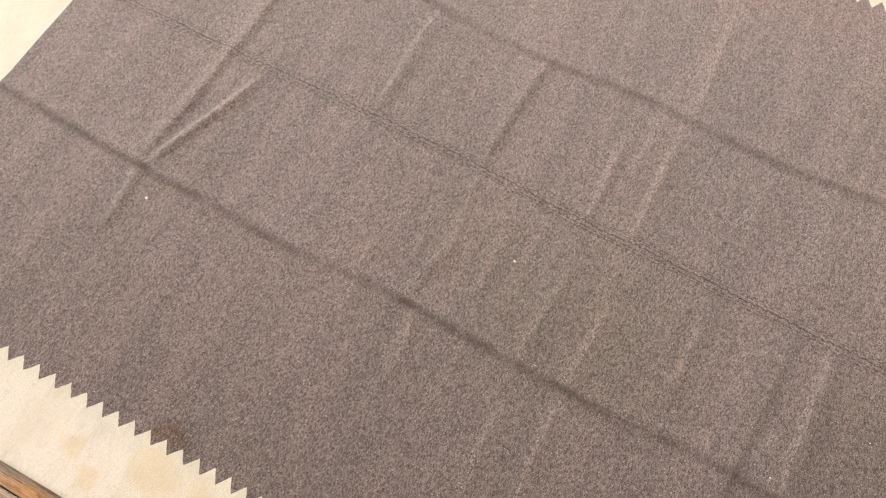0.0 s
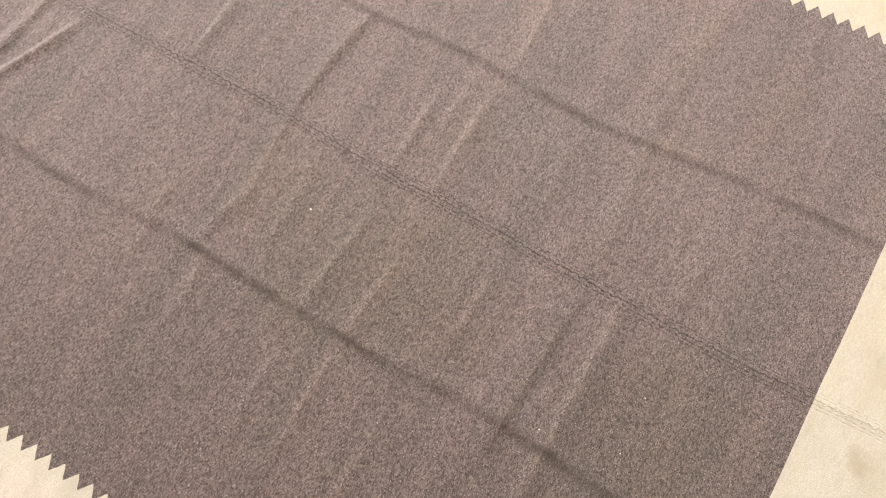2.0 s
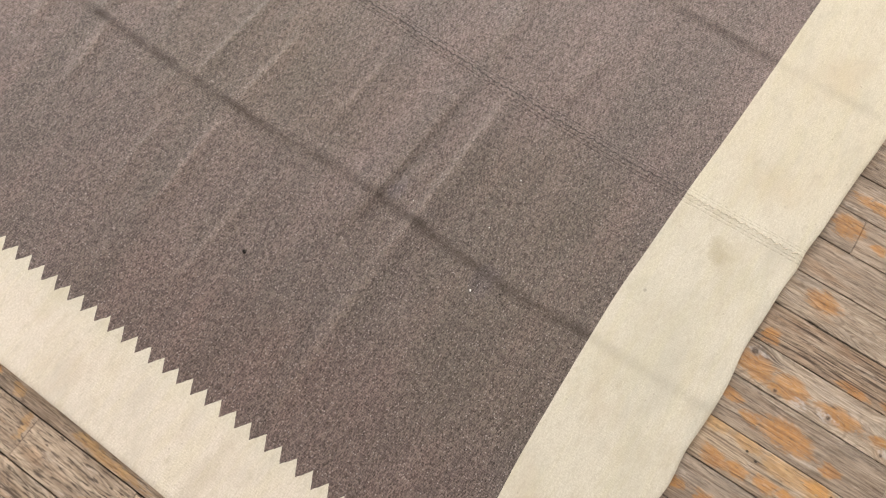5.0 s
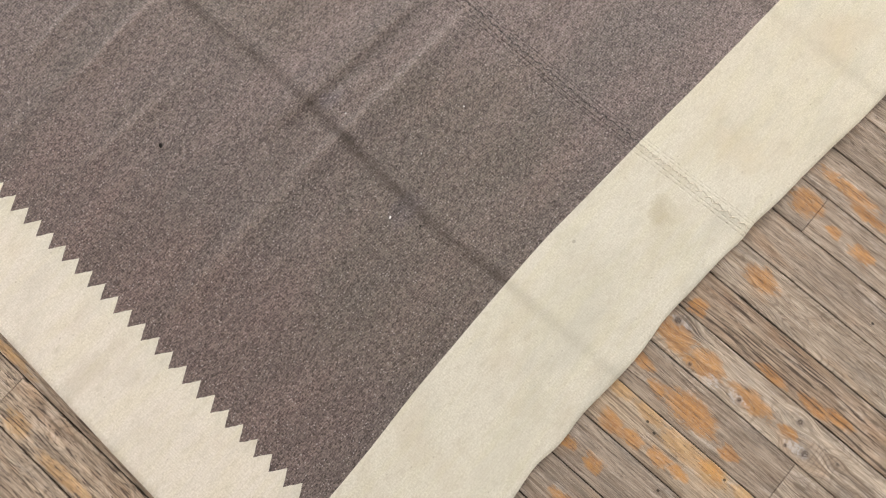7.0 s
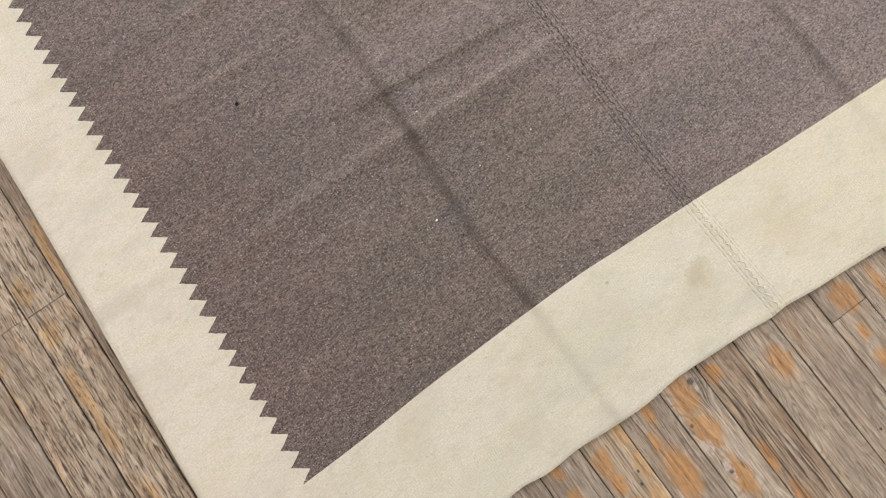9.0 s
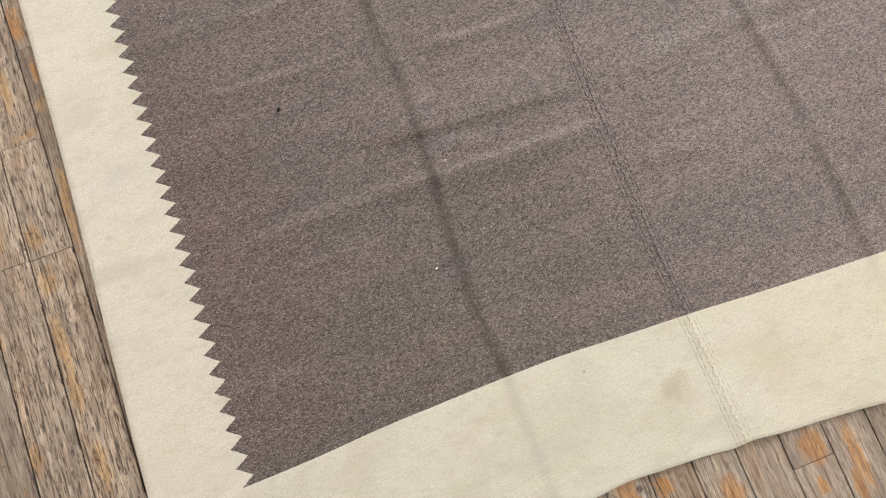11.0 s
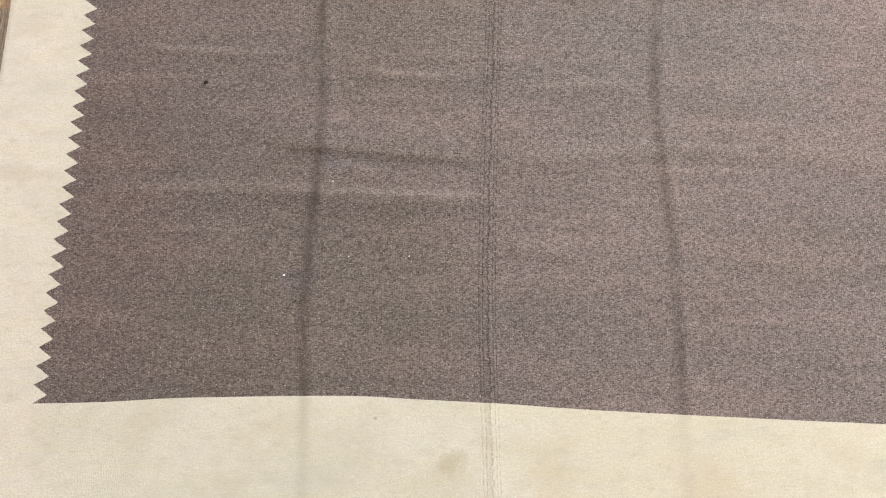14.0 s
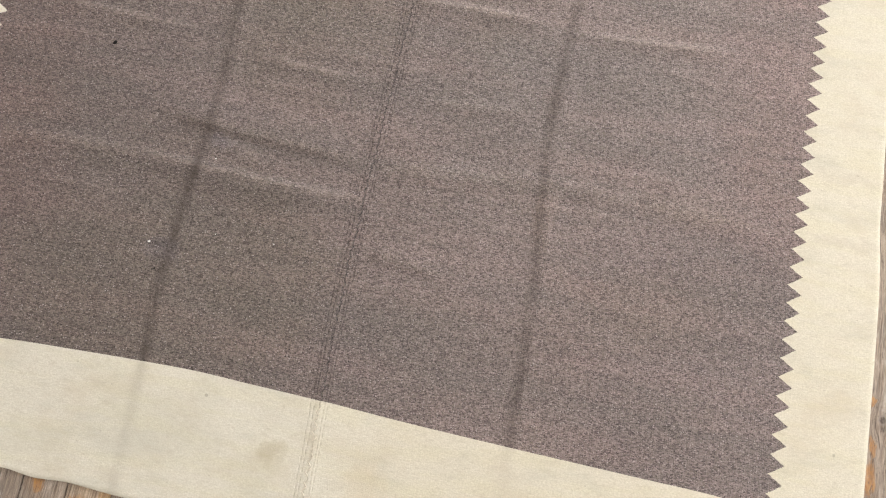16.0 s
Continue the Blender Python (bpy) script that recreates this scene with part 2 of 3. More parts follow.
    h = m.math("ADD", weave(m, p, 0.15), m.math("MULTIPLY", fine, 0.5))
    h = m.math("SUBTRACT", h, m.math("ADD", m.math("MULTIPLY", crack, 2.6), m.math("MULTIPLY", rows, 2.2)))
    n = m.bump(h, 0.45, 0.0016)
    m.bsdf.inputs["Sheen Roughness"].default_value = 0.45
    return m.done(col, 0.90, n, 0.20, 0.32)


def wool_cream():
    m = Mat("cream_wool")
    p = m.pos()
    speck = m.noise(m.scaled(p, 260, 330), 1.0, 3, 0.65)
    col = m.mix(m.ramp(speck, 0.3, 0.7), (0.605, 0.568, 0.474), (0.737, 0.702, 0.608))
    cloud = m.noise(m.scaled(p, 7, 9), 1.0, 5, 0.65)
    col = m.mix(m.ramp(cloud, 0.46, 0.72, 0.0, 0.55), col, (0.590, 0.530, 0.425))
    grey = m.noise(m.plus(m.scaled(p, 5, 12), (3.0, 9.0, 1.0)), 1.0, 5, 0.65)
    col = m.mix(m.ramp(grey, 0.48, 0.72, 0.0, 0.5), col, (0.520, 0.505, 0.430))
    q = m.plus(p, m.scaled(m.plus(m.noise_colour(p, 18, 4), (-0.5, -0.5, -0.5)), 0.09, 0.09, 0))
    side = m.ramp(m.xyz(q)[0], 0.06, -0.03)
    col = m.mix(side, col, m.mix(1.0, col, (1.065, 1.03, 1.055), "MULTIPLY"))
    far_end = m.ramp(m.xyz(q)[0], 0.80, 1.05)
    col = m.mix(far_end, col, m.mix(1.0, col, (0.985, 0.965, 0.930), "MULTIPLY"))
    brown = m.spot(q, 0.775, -0.112, 0.030, 0.026, 1.0)
    wide = m.spot(q, 0.745, -0.145, 0.070, 0.055, 1.0)
    col = m.mix(m.math("MULTIPLY", brown, 0.42), col, (0.37, 0.31, 0.18))
    col = m.mix(m.math("MULTIPLY", wide, 0.20), col, (0.47, 0.43, 0.31))
    dull = m.most(m.spot(q, 0.56, -0.10, 0.16, 0.09, 1.0), m.spot(q, 0.30, -0.17, 0.15, 0.04, 1.0), m.spot(q, 0.63, -0.03, 0.035, 0.05, 1.0))
    col = m.mix(m.math("MULTIPLY", dull, 0.34), col, (0.550, 0.528, 0.435))
    warm = m.most(m.spot(q, 0.96, -0.14, 0.05, 0.06, 1.0), m.spot(q, 1.25, -0.16, 0.09, 0.05, 1.0))
    col = m.mix(m.math("MULTIPLY", warm, 0.30), col, (0.60, 0.50, 0.34))
    yellow = m.most(m.spot(q, 0.000, 1.475, 0.06, 0.08, 1.0), m.spot(q, -0.028, 1.650, 0.030, 0.035, 1.0),
                    m.spot(q, -0.070, 1.590, 0.04, 0.035, 1.0), m.spot(q, -0.02, 1.360, 0.07, 0.07, 1.0), m.spot(q, -0.085, 1.40, 0.03, 0.05, 1.0))
    col = m.mix(m.math("MULTIPLY", yellow, 0.38), col, (0.62, 0.47, 0.22))
    # soft shade of the long folds, painted on the cream along with their soil
    col = m.mix(m.math("MULTIPLY", fold_dirt_shade(m, p, 0.021), 0.19), col, (0.30, 0.275, 0.215))
    # faint shade of the cross folds, painted into the side borders
    cross_shade = m.most(m.spot(q, -0.075, 0.44, 0.12, 0.020, 1.0), m.spot(q, 1.82, 0.62, 0.10, 0.014, 1.0), m.spot(q, 1.82, 0.49, 0.10, 0.016, 1.0))
    col = m.mix(m.math("MULTIPLY", cross_shade, 0.25), col, (0.48, 0.42, 0.33))
    smear = m.noise(m.scaled(p, 26, 60), 1.0, 5, 0.75)
    col = m.mix(m.ramp(smear, 0.50, 0.70, 0.0, 0.35), col, (0.50, 0.450, 0.350))
    thread = m.noise(m.scaled(p, 70, 430), 1.0, 2, 0.6)
    col = m.mix(m.ramp(thread, 0.40, 0.66, 0.0, 0.55), col, m.mix(1.0, col, (0.90, 0.885, 0.86), "MULTIPLY"))
    aged = m.noise(m.plus(m.scaled(p, 5.0, 34.0), (6.0, 2.0, 0.0)), 1.0, 4, 0.65)
    col = m.mix(m.ramp(aged, 0.42, 0.66, 0.0, 0.8), col, m.mix(1.0, col, (0.985, 0.985, 0.925), "MULTIPLY"))
    # hairs and small seed specks
    d, c = m.cells(m.scaled(p, 55, 85), 1.0)
    cr, cg, cb = m.xyz(c)
    seed = m.math("MULTIPLY", m.ramp(d, 0.16, 0.04), m.math("GREATER_THAN", cr, 0.86))
    col = m.mix(m.math("MULTIPLY", seed, 0.40), col, (0.25, 0.20, 0.13))
    lone = m.most(m.spot(p, 0.632, -0.028, 0.004, 0.0035), m.spot(p, 1.826, 0.07, 0.003, 0.004))
    col = m.mix(m.math("MULTIPLY", lone, 0.55), col, (0.30, 0.28, 0.22))
    crack, rows = seam_relief(m)
    # stitch shade on the cream, as darker colour in crack and rows
    col = m.mix(m.math("MULTIPLY", crack, 0.36), col, (0.30, 0.25, 0.17))
    col = m.mix(m.math("MULTIPLY", rows, 0.28), col, (0.36, 0.31, 0.22))
    h = m.math("ADD", weave(m, p, 0.06), m.math("MULTIPLY", m.noise(p, 110, 4, 0.7), 0.35))
    h = m.math("SUBTRACT", h, m.math("ADD", m.math("MULTIPLY", crack, 1.4), m.math("MULTIPLY", rows, 1.8)))
    n = m.bump(h, 0.42, 0.0012)
    return m.done(col, 0.95, n, 0.15, 0.1)


def old_boards(name, pale, mid, checks=0.5, figure=0.0, dashes=0.0, amber=(), honey=(), knots=(), paint=(), nails=(), loose=0.0):
    """Worn softwood: checks are long splits, figure the arched growth rings, dashes short pores; amber and honey are varnish remnants."""
    m = Mat(name)
    p = m.pos()
    r = m.rand()
    x, y, _ = m.xyz(p)
    pale, mid = (tuple(k * g for k, g in zip(c, (1.23, 1.28, 1.31))) for c in (pale, mid))
    q, knot, halo = p, None, None
    for kx, ky, kr in knots:
        # the grain bends round each knot
        dx, dy = m.math("SUBTRACT", x, kx), m.math("SUBTRACT", y, ky)
        d2 = m.math("ADD", m.math("MULTIPLY", dx, dx), m.math("MULTIPLY", m.math("MULTIPLY", dy, dy), 0.35))
        near = m.ramp(d2, (kr * 5) ** 2, 0.0)
        q = m.plus(q, m.vec(m.math("MULTIPLY", m.math("MULTIPLY", dx, near), -0.75), 0.0, 0.0))
        core = m.math("ADD", m.math("MULTIPLY", dx, dx), m.math("MULTIPLY", dy, dy))
        k = m.ramp(core, (kr * 1.15) ** 2, (kr * 0.6) ** 2)
        knot = k if knot is None else m.math("MAXIMUM", knot, k)
        ring = m.ramp(m.math("ABSOLUTE", m.math("SUBTRACT", m.math("SQRT", core), kr * 1.2)), kr * 0.5, 0.0)
        halo = ring if halo is None else m.math("MAXIMUM", halo, ring)
    q = m.plus(q, m.vec(m.math("MULTIPLY", r, 37.0), m.math("MULTIPLY", r, 91.0), m.math("MULTIPLY", r, 13.0)))
    q = m.plus(q, m.scaled(m.plus(m.noise_colour(m.scaled(q, 9, 3.2), 1.0, 3), (-0.5, -0.5, -0.5)), 0.018, 0, 0))
    # ground tone in long soft streaks, greyer and rosier in places
    tone = m.noise(m.scaled(q, 26, 2.4), 1.0, 4, 0.65)
    col = m.mix(m.ramp(tone, 0.34, 0.64), mid, pale)
    grey = m.noise(m.plus(m.scaled(q, 30, 8), (4.0, 4.0, 1.0)), 1.0, 4, 0.7)
    col = m.mix(m.ramp(grey, 0.48, 0.68, 0.0, 0.75), col, m.mix(1.0, col, (0.66, 0.69, 0.73), "MULTIPLY"))
    bleached = m.noise(m.plus(m.scaled(q, 36, 10), (1.0, 5.0, 8.0)), 1.0, 5, 0.75)
    col = m.mix(m.ramp(bleached, 0.52, 0.68, 0.0, 0.55), col, (0.575, 0.500, 0.440))
    rosy = m.noise(m.plus(m.scaled(q, 24, 7), (2.0, 7.0, 4.0)), 1.0, 4, 0.65)
    col = m.mix(m.ramp(rosy, 0.52, 0.70, 0.0, 0.70), col, m.mix(1.0, col, (1.04, 0.90, 0.78), "MULTIPLY"))
    fibre = m.noise(m.scaled(q, 620, 24), 1.0, 3, 0.65)
    col = m.mix(m.ramp(fibre, 0.34, 0.66), m.mix(1.0, col, (1.24, 1.23, 1.22), "MULTIPLY"), m.mix(1.0, col, (0.66, 0.64, 0.62), "MULTIPLY"))
    streak = m.noise(m.scaled(q, 150, 8), 1.0, 4, 0.7)
    col = m.mix(m.ramp(streak, 0.46, 0.64, 0.0, 0.66), col, m.mix(1.0, col, (0.60, 0.55, 0.51), "MULTIPLY"))
    if figure:
        # growth rings cut aslant, as contour lines of a smooth field
        field = m.noise(m.scaled(q, 15, 4.6), 1.0, 1.0, 0.35, 0.35)
        ring = m.math("SINE", m.math("MULTIPLY", field, 165.0))
        gate = m.ramp(m.noise(m.plus(m.scaled(q, 9, 3.0), (9.0, 2.0, 5.0)), 1.0, 2), 0.34, 0.52, 0.45, 1.0)
        col = m.mix(m.math("MULTIPLY", m.ramp(ring, 0.50, 1.0, 0.0, 0.72 * figure), gate), col, (0.125, 0.088, 0.064))
    # varnish left in patches with ragged, rubbed edges
    w = m.plus(p, m.scaled(m.plus(m.noise_colour(m.scaled(p, 70, 30), 1.0, 5), (-0.5, -0.5, -0.5)), 0.018, 0.045, 0))
    rub = m.math("MULTIPLY", m.math("SUBTRACT", m.math("ADD", m.math("MULTIPLY", m.noise(m.scaled(q, 260, 60), 1.0, 4, 0.75), 0.55), m.math("MULTIPLY", m.noise(p, 120, 4, 0.75), 0.45)), 0.5), 4.2)
    gloss = None
    deep = m.mix(m.ramp(streak, 0.35, 0.65), (0.610, 0.275, 0.040), (0.400, 0.165, 0.030))
    gold = m.mix(m.ramp(streak, 0.35, 0.65), (0.640, 0.390, 0.140), (0.480, 0.275, 0.095))
    for stains, tint, most in ((amber, deep, 0.88), (honey, gold, 0.74)):
        if not stains and not (loose and tint is deep):
            continue
        masks = [m.spot(w, x0, y0, rx * 1.5, ry * 1.5, 1.0) for x0, y0, rx, ry in stains]
        if loose and tint is deep:
            masks.append(m.ramp(m.noise(m.plus(m.scaled(q, 18, 6), (5.0, 1.0, 2.0)), 1.0, 3, 0.6), 0.60, 0.78, 0.0, loose))
        zone = m.most(*masks)
        tint = m.mix(m.ramp(m.noise(m.scaled(p, 110, 60), 1.0, 4, 0.7), 0.44, 0.66, 0.0, 0.75), tint, m.mix(1.0, tint, (0.62, 0.55, 0.55), "MULTIPLY"))
        mask = m.math("MULTIPLY", m.ramp(m.math("ADD", zone, m.math("MULTIPLY", rub, m.ramp(zone, 0.0, 0.25))), 0.15, 0.95, 0.0, most), m.ramp(rub, -0.5, 0.5, 1.0, 0.50))
        col = m.mix(mask, col, m.mix(m.ramp(m.noise(p, 60, 3, 0.7), 0.35, 0.65, 0.0, 0.40), tint, m.mix(1.0, col, (1.30, 0.85, 0.42), "MULTIPLY")))
        gloss = mask if gloss is None else m.math("MAXIMUM", gloss, mask)
    if paint:
        spill = m.most(*[m.spot(w, *k) for k in paint])
        col = m.mix(m.math("MULTIPLY", spill, m.ramp(rub, -0.35, 0.25, 0.0, 0.72)), col, (0.60, 0.555, 0.53))
    # dark splits and pores along the grain
    line = m.noise(m.scaled(q, 205, 6.5), 1.0, 3, 0.62)
    gate = m.ramp(m.noise(m.scaled(q, 13, 2.4), 1.0, 2), 0.34, 0.60, 0.045, -0.005)
    split = m.ramp(m.math("SUBTRACT", line, gate), 0.665 - 0.11 * checks, 0.700 - 0.10 * checks, 0.0, 0.55 + 0.35 * checks)
    col = m.mix(split, col, (0.070, 0.049, 0.037))
    pore = m.ramp(m.noise(m.scaled(q, 300, 34), 1.0, 3, 0.7), 0.585 - 0.055 * dashes, 0.675 - 0.055 * dashes, 0.0, 0.45 + 0.45 * dashes)
    col = m.mix(pore, col, (0.085, 0.060, 0.046))
    speck = m.noise(p, 420, 3, 0.7)
    col = m.mix(m.ramp(speck, 0.62, 0.72, 0.0, 0.5), col, (0.10, 0.075, 0.058))
    col = m.mix(r, m.mix(1.0, col, (0.94, 0.945, 0.95), "MULTIPLY"), m.mix(1.0, col, (1.07, 1.06, 1.04), "MULTIPLY"))
    d, c = m.cells(m.scaled(p, 24, 13), 1.0)
    hole = m.math("MULTIPLY", m.ramp(d, 0.050, 0.030), m.math("GREATER_THAN", m.xyz(c)[0], 0.80))
    for nx, ny in nails:
        hole = m.math("MAXIMUM", hole, m.spot(p, nx, ny, 0.0028, 0.0034, 0.7))
    col = m.mix(m.math("MULTIPLY", hole, 0.85), col, (0.030, 0.022, 0.018))
    if knot is not None:
        col = m.mix(m.math("MULTIPLY", halo, 0.50), col, (0.24, 0.20, 0.175))
        col = m.mix(m.math("MULTIPLY", knot, m.ramp(m.noise(p, 420, 3), 0.30, 0.60, 0.40, 0.90)), col, (0.075, 0.056, 0.047))
    h = m.math("SUBTRACT", m.math("MULTIPLY", fibre, -0.45), m.math("ADD", m.math("MULTIPLY", split, 1.5), m.math("ADD", m.math("MULTIPLY", pore, 0.6), hole)))
    n = m.bump(h, 0.7, 0.0016)
    return m.done(col, 0.74 if gloss is None else m.ramp(gloss, 0.0, 1.0, 0.74, 0.52), n, 0.3)


def plain(name, colour, rough=0.8, vary=0.1, scale=6.0):
    m = Mat(name)
    p = m.pos()
    a = m.noise(p, scale, 4, 0.6)
    b = m.noise(p, scale * 14, 3, 0.6)
    k = m.math("ADD", m.math("MULTIPLY", a, 0.6), m.math("MULTIPLY", b, 0.4))
    dark = tuple(c * (1 - vary) for c in colour)
    light = tuple(min(1.0, c * (1 + vary)) for c in colour)
    return m.done(m.mix(m.ramp(k, 0.3, 0.7), dark, light), rough, m.bump(b, 0.2, 0.002), 0.3)


# varnish remnants: x, y, half width, half length; knots: x, y, radius
KNOTTY = old_boards("knotty_board", (0.455, 0.365, 0.285), (0.335, 0.258, 0.196), 0.25, 0.50, 0.1,
                    [(0.622, -0.263, 0.021, 0.038), (0.619, -0.336, 0.020, 0.030), (0.619, -0.428, 0.016, 0.040), (0.621, -0.504, 0.008, 0.014), (0.604, -0.318, 0.008, 0.03)], (),
                    [(0.646, -0.250, 0.0070), (0.600, -0.311, 0.0035), (0.608, -0.410, 0.0038), (0.646, -0.509, 0.0050),
                     (0.609, -0.545, 0.0065), (0.599, -0.512, 0.0030), (0.631, -0.596, 0.0030)],
                    [(0.600, -0.357, 0.011, 0.022), (0.607, -0.402, 0.013, 0.024), (0.650, -0.262, 0.008, 0.02), (0.606, -0.530, 0.012, 0.03)])
SPLIT = old_boards("split_board", (0.345, 0.258, 0.193), (0.235, 0.172, 0.128), 1.0, 0.0, 0.4,
                   [(0.677, -0.427, 0.009, 0.026), (0.682, -0.514, 0.010, 0.028), (0.692, -0.556, 0.010, 0.024), (0.688, -0.262, 0.014, 0.014)])
FIGURED = old_boards("figured_board", (0.420, 0.338, 0.266), (0.300, 0.235, 0.182), 0.45, 0.85, 0.3, [(0.799, -0.314, 0.017, 0.034)])
HONEYED = old_boards("honey_board", (0.420, 0.326, 0.240), (0.285, 0.217, 0.163), 0.3, 0.0, 0.2,
                     [(0.437, -0.272, 0.015, 0.026), (0.440, -0.313, 0.012, 0.020), (0.443, -0.370, 0.012, 0.020), (0.446, -0.404, 0.010, 0.017), (0.487, -0.562, 0.010, 0.020), (0.487, -0.444, 0.010, 0.024)],
                     [(0.492, -0.252, 0.014, 0.026), (0.492, -0.312, 0.013, 0.032), (0.483, -0.386, 0.019, 0.042), (0.484, -0.444, 0.018, 0.034), (0.490, -0.505, 0.010, 0.024)],
                     nails=[(0.478, -0.316), (0.470, -0.336), (0.488, -0.470)])
SMOOTH = old_boards("smooth_board", (0.325, 0.256, 0.202), (0.232, 0.181, 0.143), 0.32, 0.0, 0.25,
                    [(0.551, -0.250, 0.011, 0.022), (0.532, -0.301, 0.011, 0.021), (0.539, -0.363, 0.024, 0.050), (0.525, -0.448, 0.012, 0.018), (0.366, -0.292, 0.014, 0.018),
                     (0.363, -0.229, 0.010, 0.020), (0.286, -0.292, 0.012, 0.026), (0.210, -0.250, 0.018, 0.026), (0.206, -0.293, 0.024, 0.050), (0.202, -0.341, 0.013, 0.022), (0.128, -0.280, 0.014, 0.026),
                     (0.962, -0.292, 0.022, 0.030), (0.949, -0.421, 0.013, 0.022), (0.949, -0.360, 0.010, 0.014), (1.030, -0.335, 0.012, 0.060), (1.012, -0.395, 0.009, 0.045), (1.124, -0.314, 0.024, 0.035)],
                    paint=[(0.292, -0.402, 0.022, 0.014)], nails=[(0.402, -0.398), (0.862, -0.505), (0.160, -0.262)])
STREAKED = old_boards("streaked_board", (0.455, 0.355, 0.270), (0.330, 0.248, 0.186), 0.6, 0.45, 1.0, (),
                      [(-0.221, 0.562, 0.014, 0.026), (-0.220, 0.472, 0.015, 0.028), (-0.226, 0.353, 0.011, 0.060), (-0.226, 0.264, 0.011, 0.038), (-0.216, 0.129, 0.010, 0.040),
                       (-0.326, 0.497, 0.008, 0.040), (-0.330, 0.402, 0.007, 0.028), (-0.322, 0.174, 0.010, 0.028), (-0.185, 0.760, 0.024, 0.008), (-0.285, 0.603, 0.009, 0.045), (-0.200, 0.86, 0.010, 0.05)])
AMBERED = old_boards("ambered_board", (0.350, 0.265, 0.200), (0.235, 0.178, 0.138), 0.45, 0.0, 0.6,
                         [(-0.147, 0.990, 0.013, 0.034), (-0.137, 0.880, 0.006, 0.018), (-0.150, 1.620, 0.020, 0.12), (-0.148, 1.42, 0.012, 0.08)],
                         [(-0.145, 0.809, 0.011, 0.012), (-0.145, 0.643, 0.008, 0.026), (-0.150, 0.580, 0.008, 0.07)])
COMMON = old_boards("common_board", (0.360, 0.282, 0.220), (0.255, 0.197, 0.153), 0.5, 0.0, 0.5,
                    [(1.902, 0.189, 0.007, 0.008), (1.904, 0.099, 0.007, 0.018), (1.902, 0.038, 0.010, 0.032)], (), [(1.921, 0.153, 0.0070)], loose=0.55)
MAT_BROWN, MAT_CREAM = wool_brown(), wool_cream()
MAT_GAP = plain("gap_dirt", (0.034, 0.026, 0.020), 0.95, 0.35, 20.0)
MAT_WALL = plain("white_plaster", (0.78, 0.765, 0.74), 0.9, 0.03)
MAT_LINT = plain("white_lint", (0.85, 0.84, 0.82), 0.9, 0.05)
MAT_SOOT = plain("black_fluff", (0.012, 0.010, 0.009), 0.9, 0.2)
MAT_THREAD = plain("brown_thread", (0.155, 0.130, 0.122), 0.95, 0.35, 140.0)
MAT_CREAM_THREAD = plain("cream_thread", (0.66, 0.60, 0.49), 0.95, 0.12, 140.0)


# ---------------------------------------------------------------- mesh helpers
def part(name, bm, material, parent=None, label="", smooth=False):
    """Links a bmesh as one mesh object under parent."""
    me = bpy.data.meshes.new(name)
    bm.to_mesh(me)
    bm.free()
    me.materials.append(material)
    if smooth:
        me.shade_smooth()
    ob = new(name, me)
    ob.parent = parent
    if label:
        tagged(ob, label)
    return ob


def box(bm, x0, x1, y0, y1, z0, z1):
    v = [bm.verts.new((x, y, z)) for z in (z0, z1) for y in (y0, y1) for x in (x0, x1)]
    for q in ((0, 2, 3, 1), (4, 5, 7, 6), (0, 1, 5, 4), (2, 6, 7, 3), (0, 4, 6, 2), (1, 3, 7, 5)):
        bm.faces.new([v[i] for i in q])


def curve(*knots):
    """A smooth function through (place, value) pairs."""
    k = np.array(knots)
    t = k[:, 0]
    slope = np.gradient(k[:, 1], t)

    def at(v):
        v = np.clip(v, t[0], t[-1])
        i = np.clip(np.searchsorted(t, v) - 1, 0, len(t) - 2)
        w = t[i + 1] - t[i]
        s = (v - t[i]) / w
        a, b = k[i, 1], k[i + 1, 1]
        return ((2 * s**3 - 3 * s**2 + 1) * a + (s**3 - 2 * s**2 + s) * w * slope[i]
                + (3 * s**2 - 2 * s**3) * b + (s**3 - s**2) * w * slope[i + 1])
    return at


# ---------------------------------------------------------------- room
x0, x1, y0, y1, top = ROOM
WALL = 0.2
for name, opening, spans in (
        ("wall_north", (-0.6, 3.6), "y1"), ("wall_east", (-0.5, 3.7), "x1"),
        ("wall_south", None, "y0"), ("wall_west", None, "x0")):
    bm = bmesh.new()
    along = (x0 - WALL, x1 + WALL) if spans[0] == "y" else (y0, y1)
    deep = {"y1": (y1, y1 + WALL), "y0": (y0 - WALL, y0), "x1": (x1, x1 + WALL), "x0": (x0 - WALL, x0)}[spans]
    pieces = [(along[0], along[1], -0.05, top)]
    if opening:
        pieces = [(along[0], opening[0], -0.05, top), (opening[1], along[1], -0.05, top),
                  (opening[0], opening[1], -0.05, 0.9), (opening[0], opening[1], 3.2, top)]
    for a, b, z0, z1 in pieces:
        if spans[0] == "y":
            box(bm, a, b, deep[0], deep[1], z0, z1)
        else:
            box(bm, deep[0], deep[1], a, b, z0, z1)
    tagged(part(name, bm, MAT_WALL), "plain white plastered wall of the room", "wall", kind="structure")
bm = bmesh.new()
box(bm, x0 - WALL, x1 + WALL, y0 - WALL, y1 + WALL, top, top + 0.2)
tagged(part("ceiling", bm, MAT_WALL), "plain white plastered ceiling of the room", "ceiling", kind="structure")
bm = bmesh.new()
box(bm, x0 - WALL, x1 + WALL, y0 - WALL, y1 + WALL, -0.12, -0.005)
floor = tagged(part("floor", bm, MAT_GAP), "old worn grey floorboards with orange varnish remnants", "floor", kind="structure")

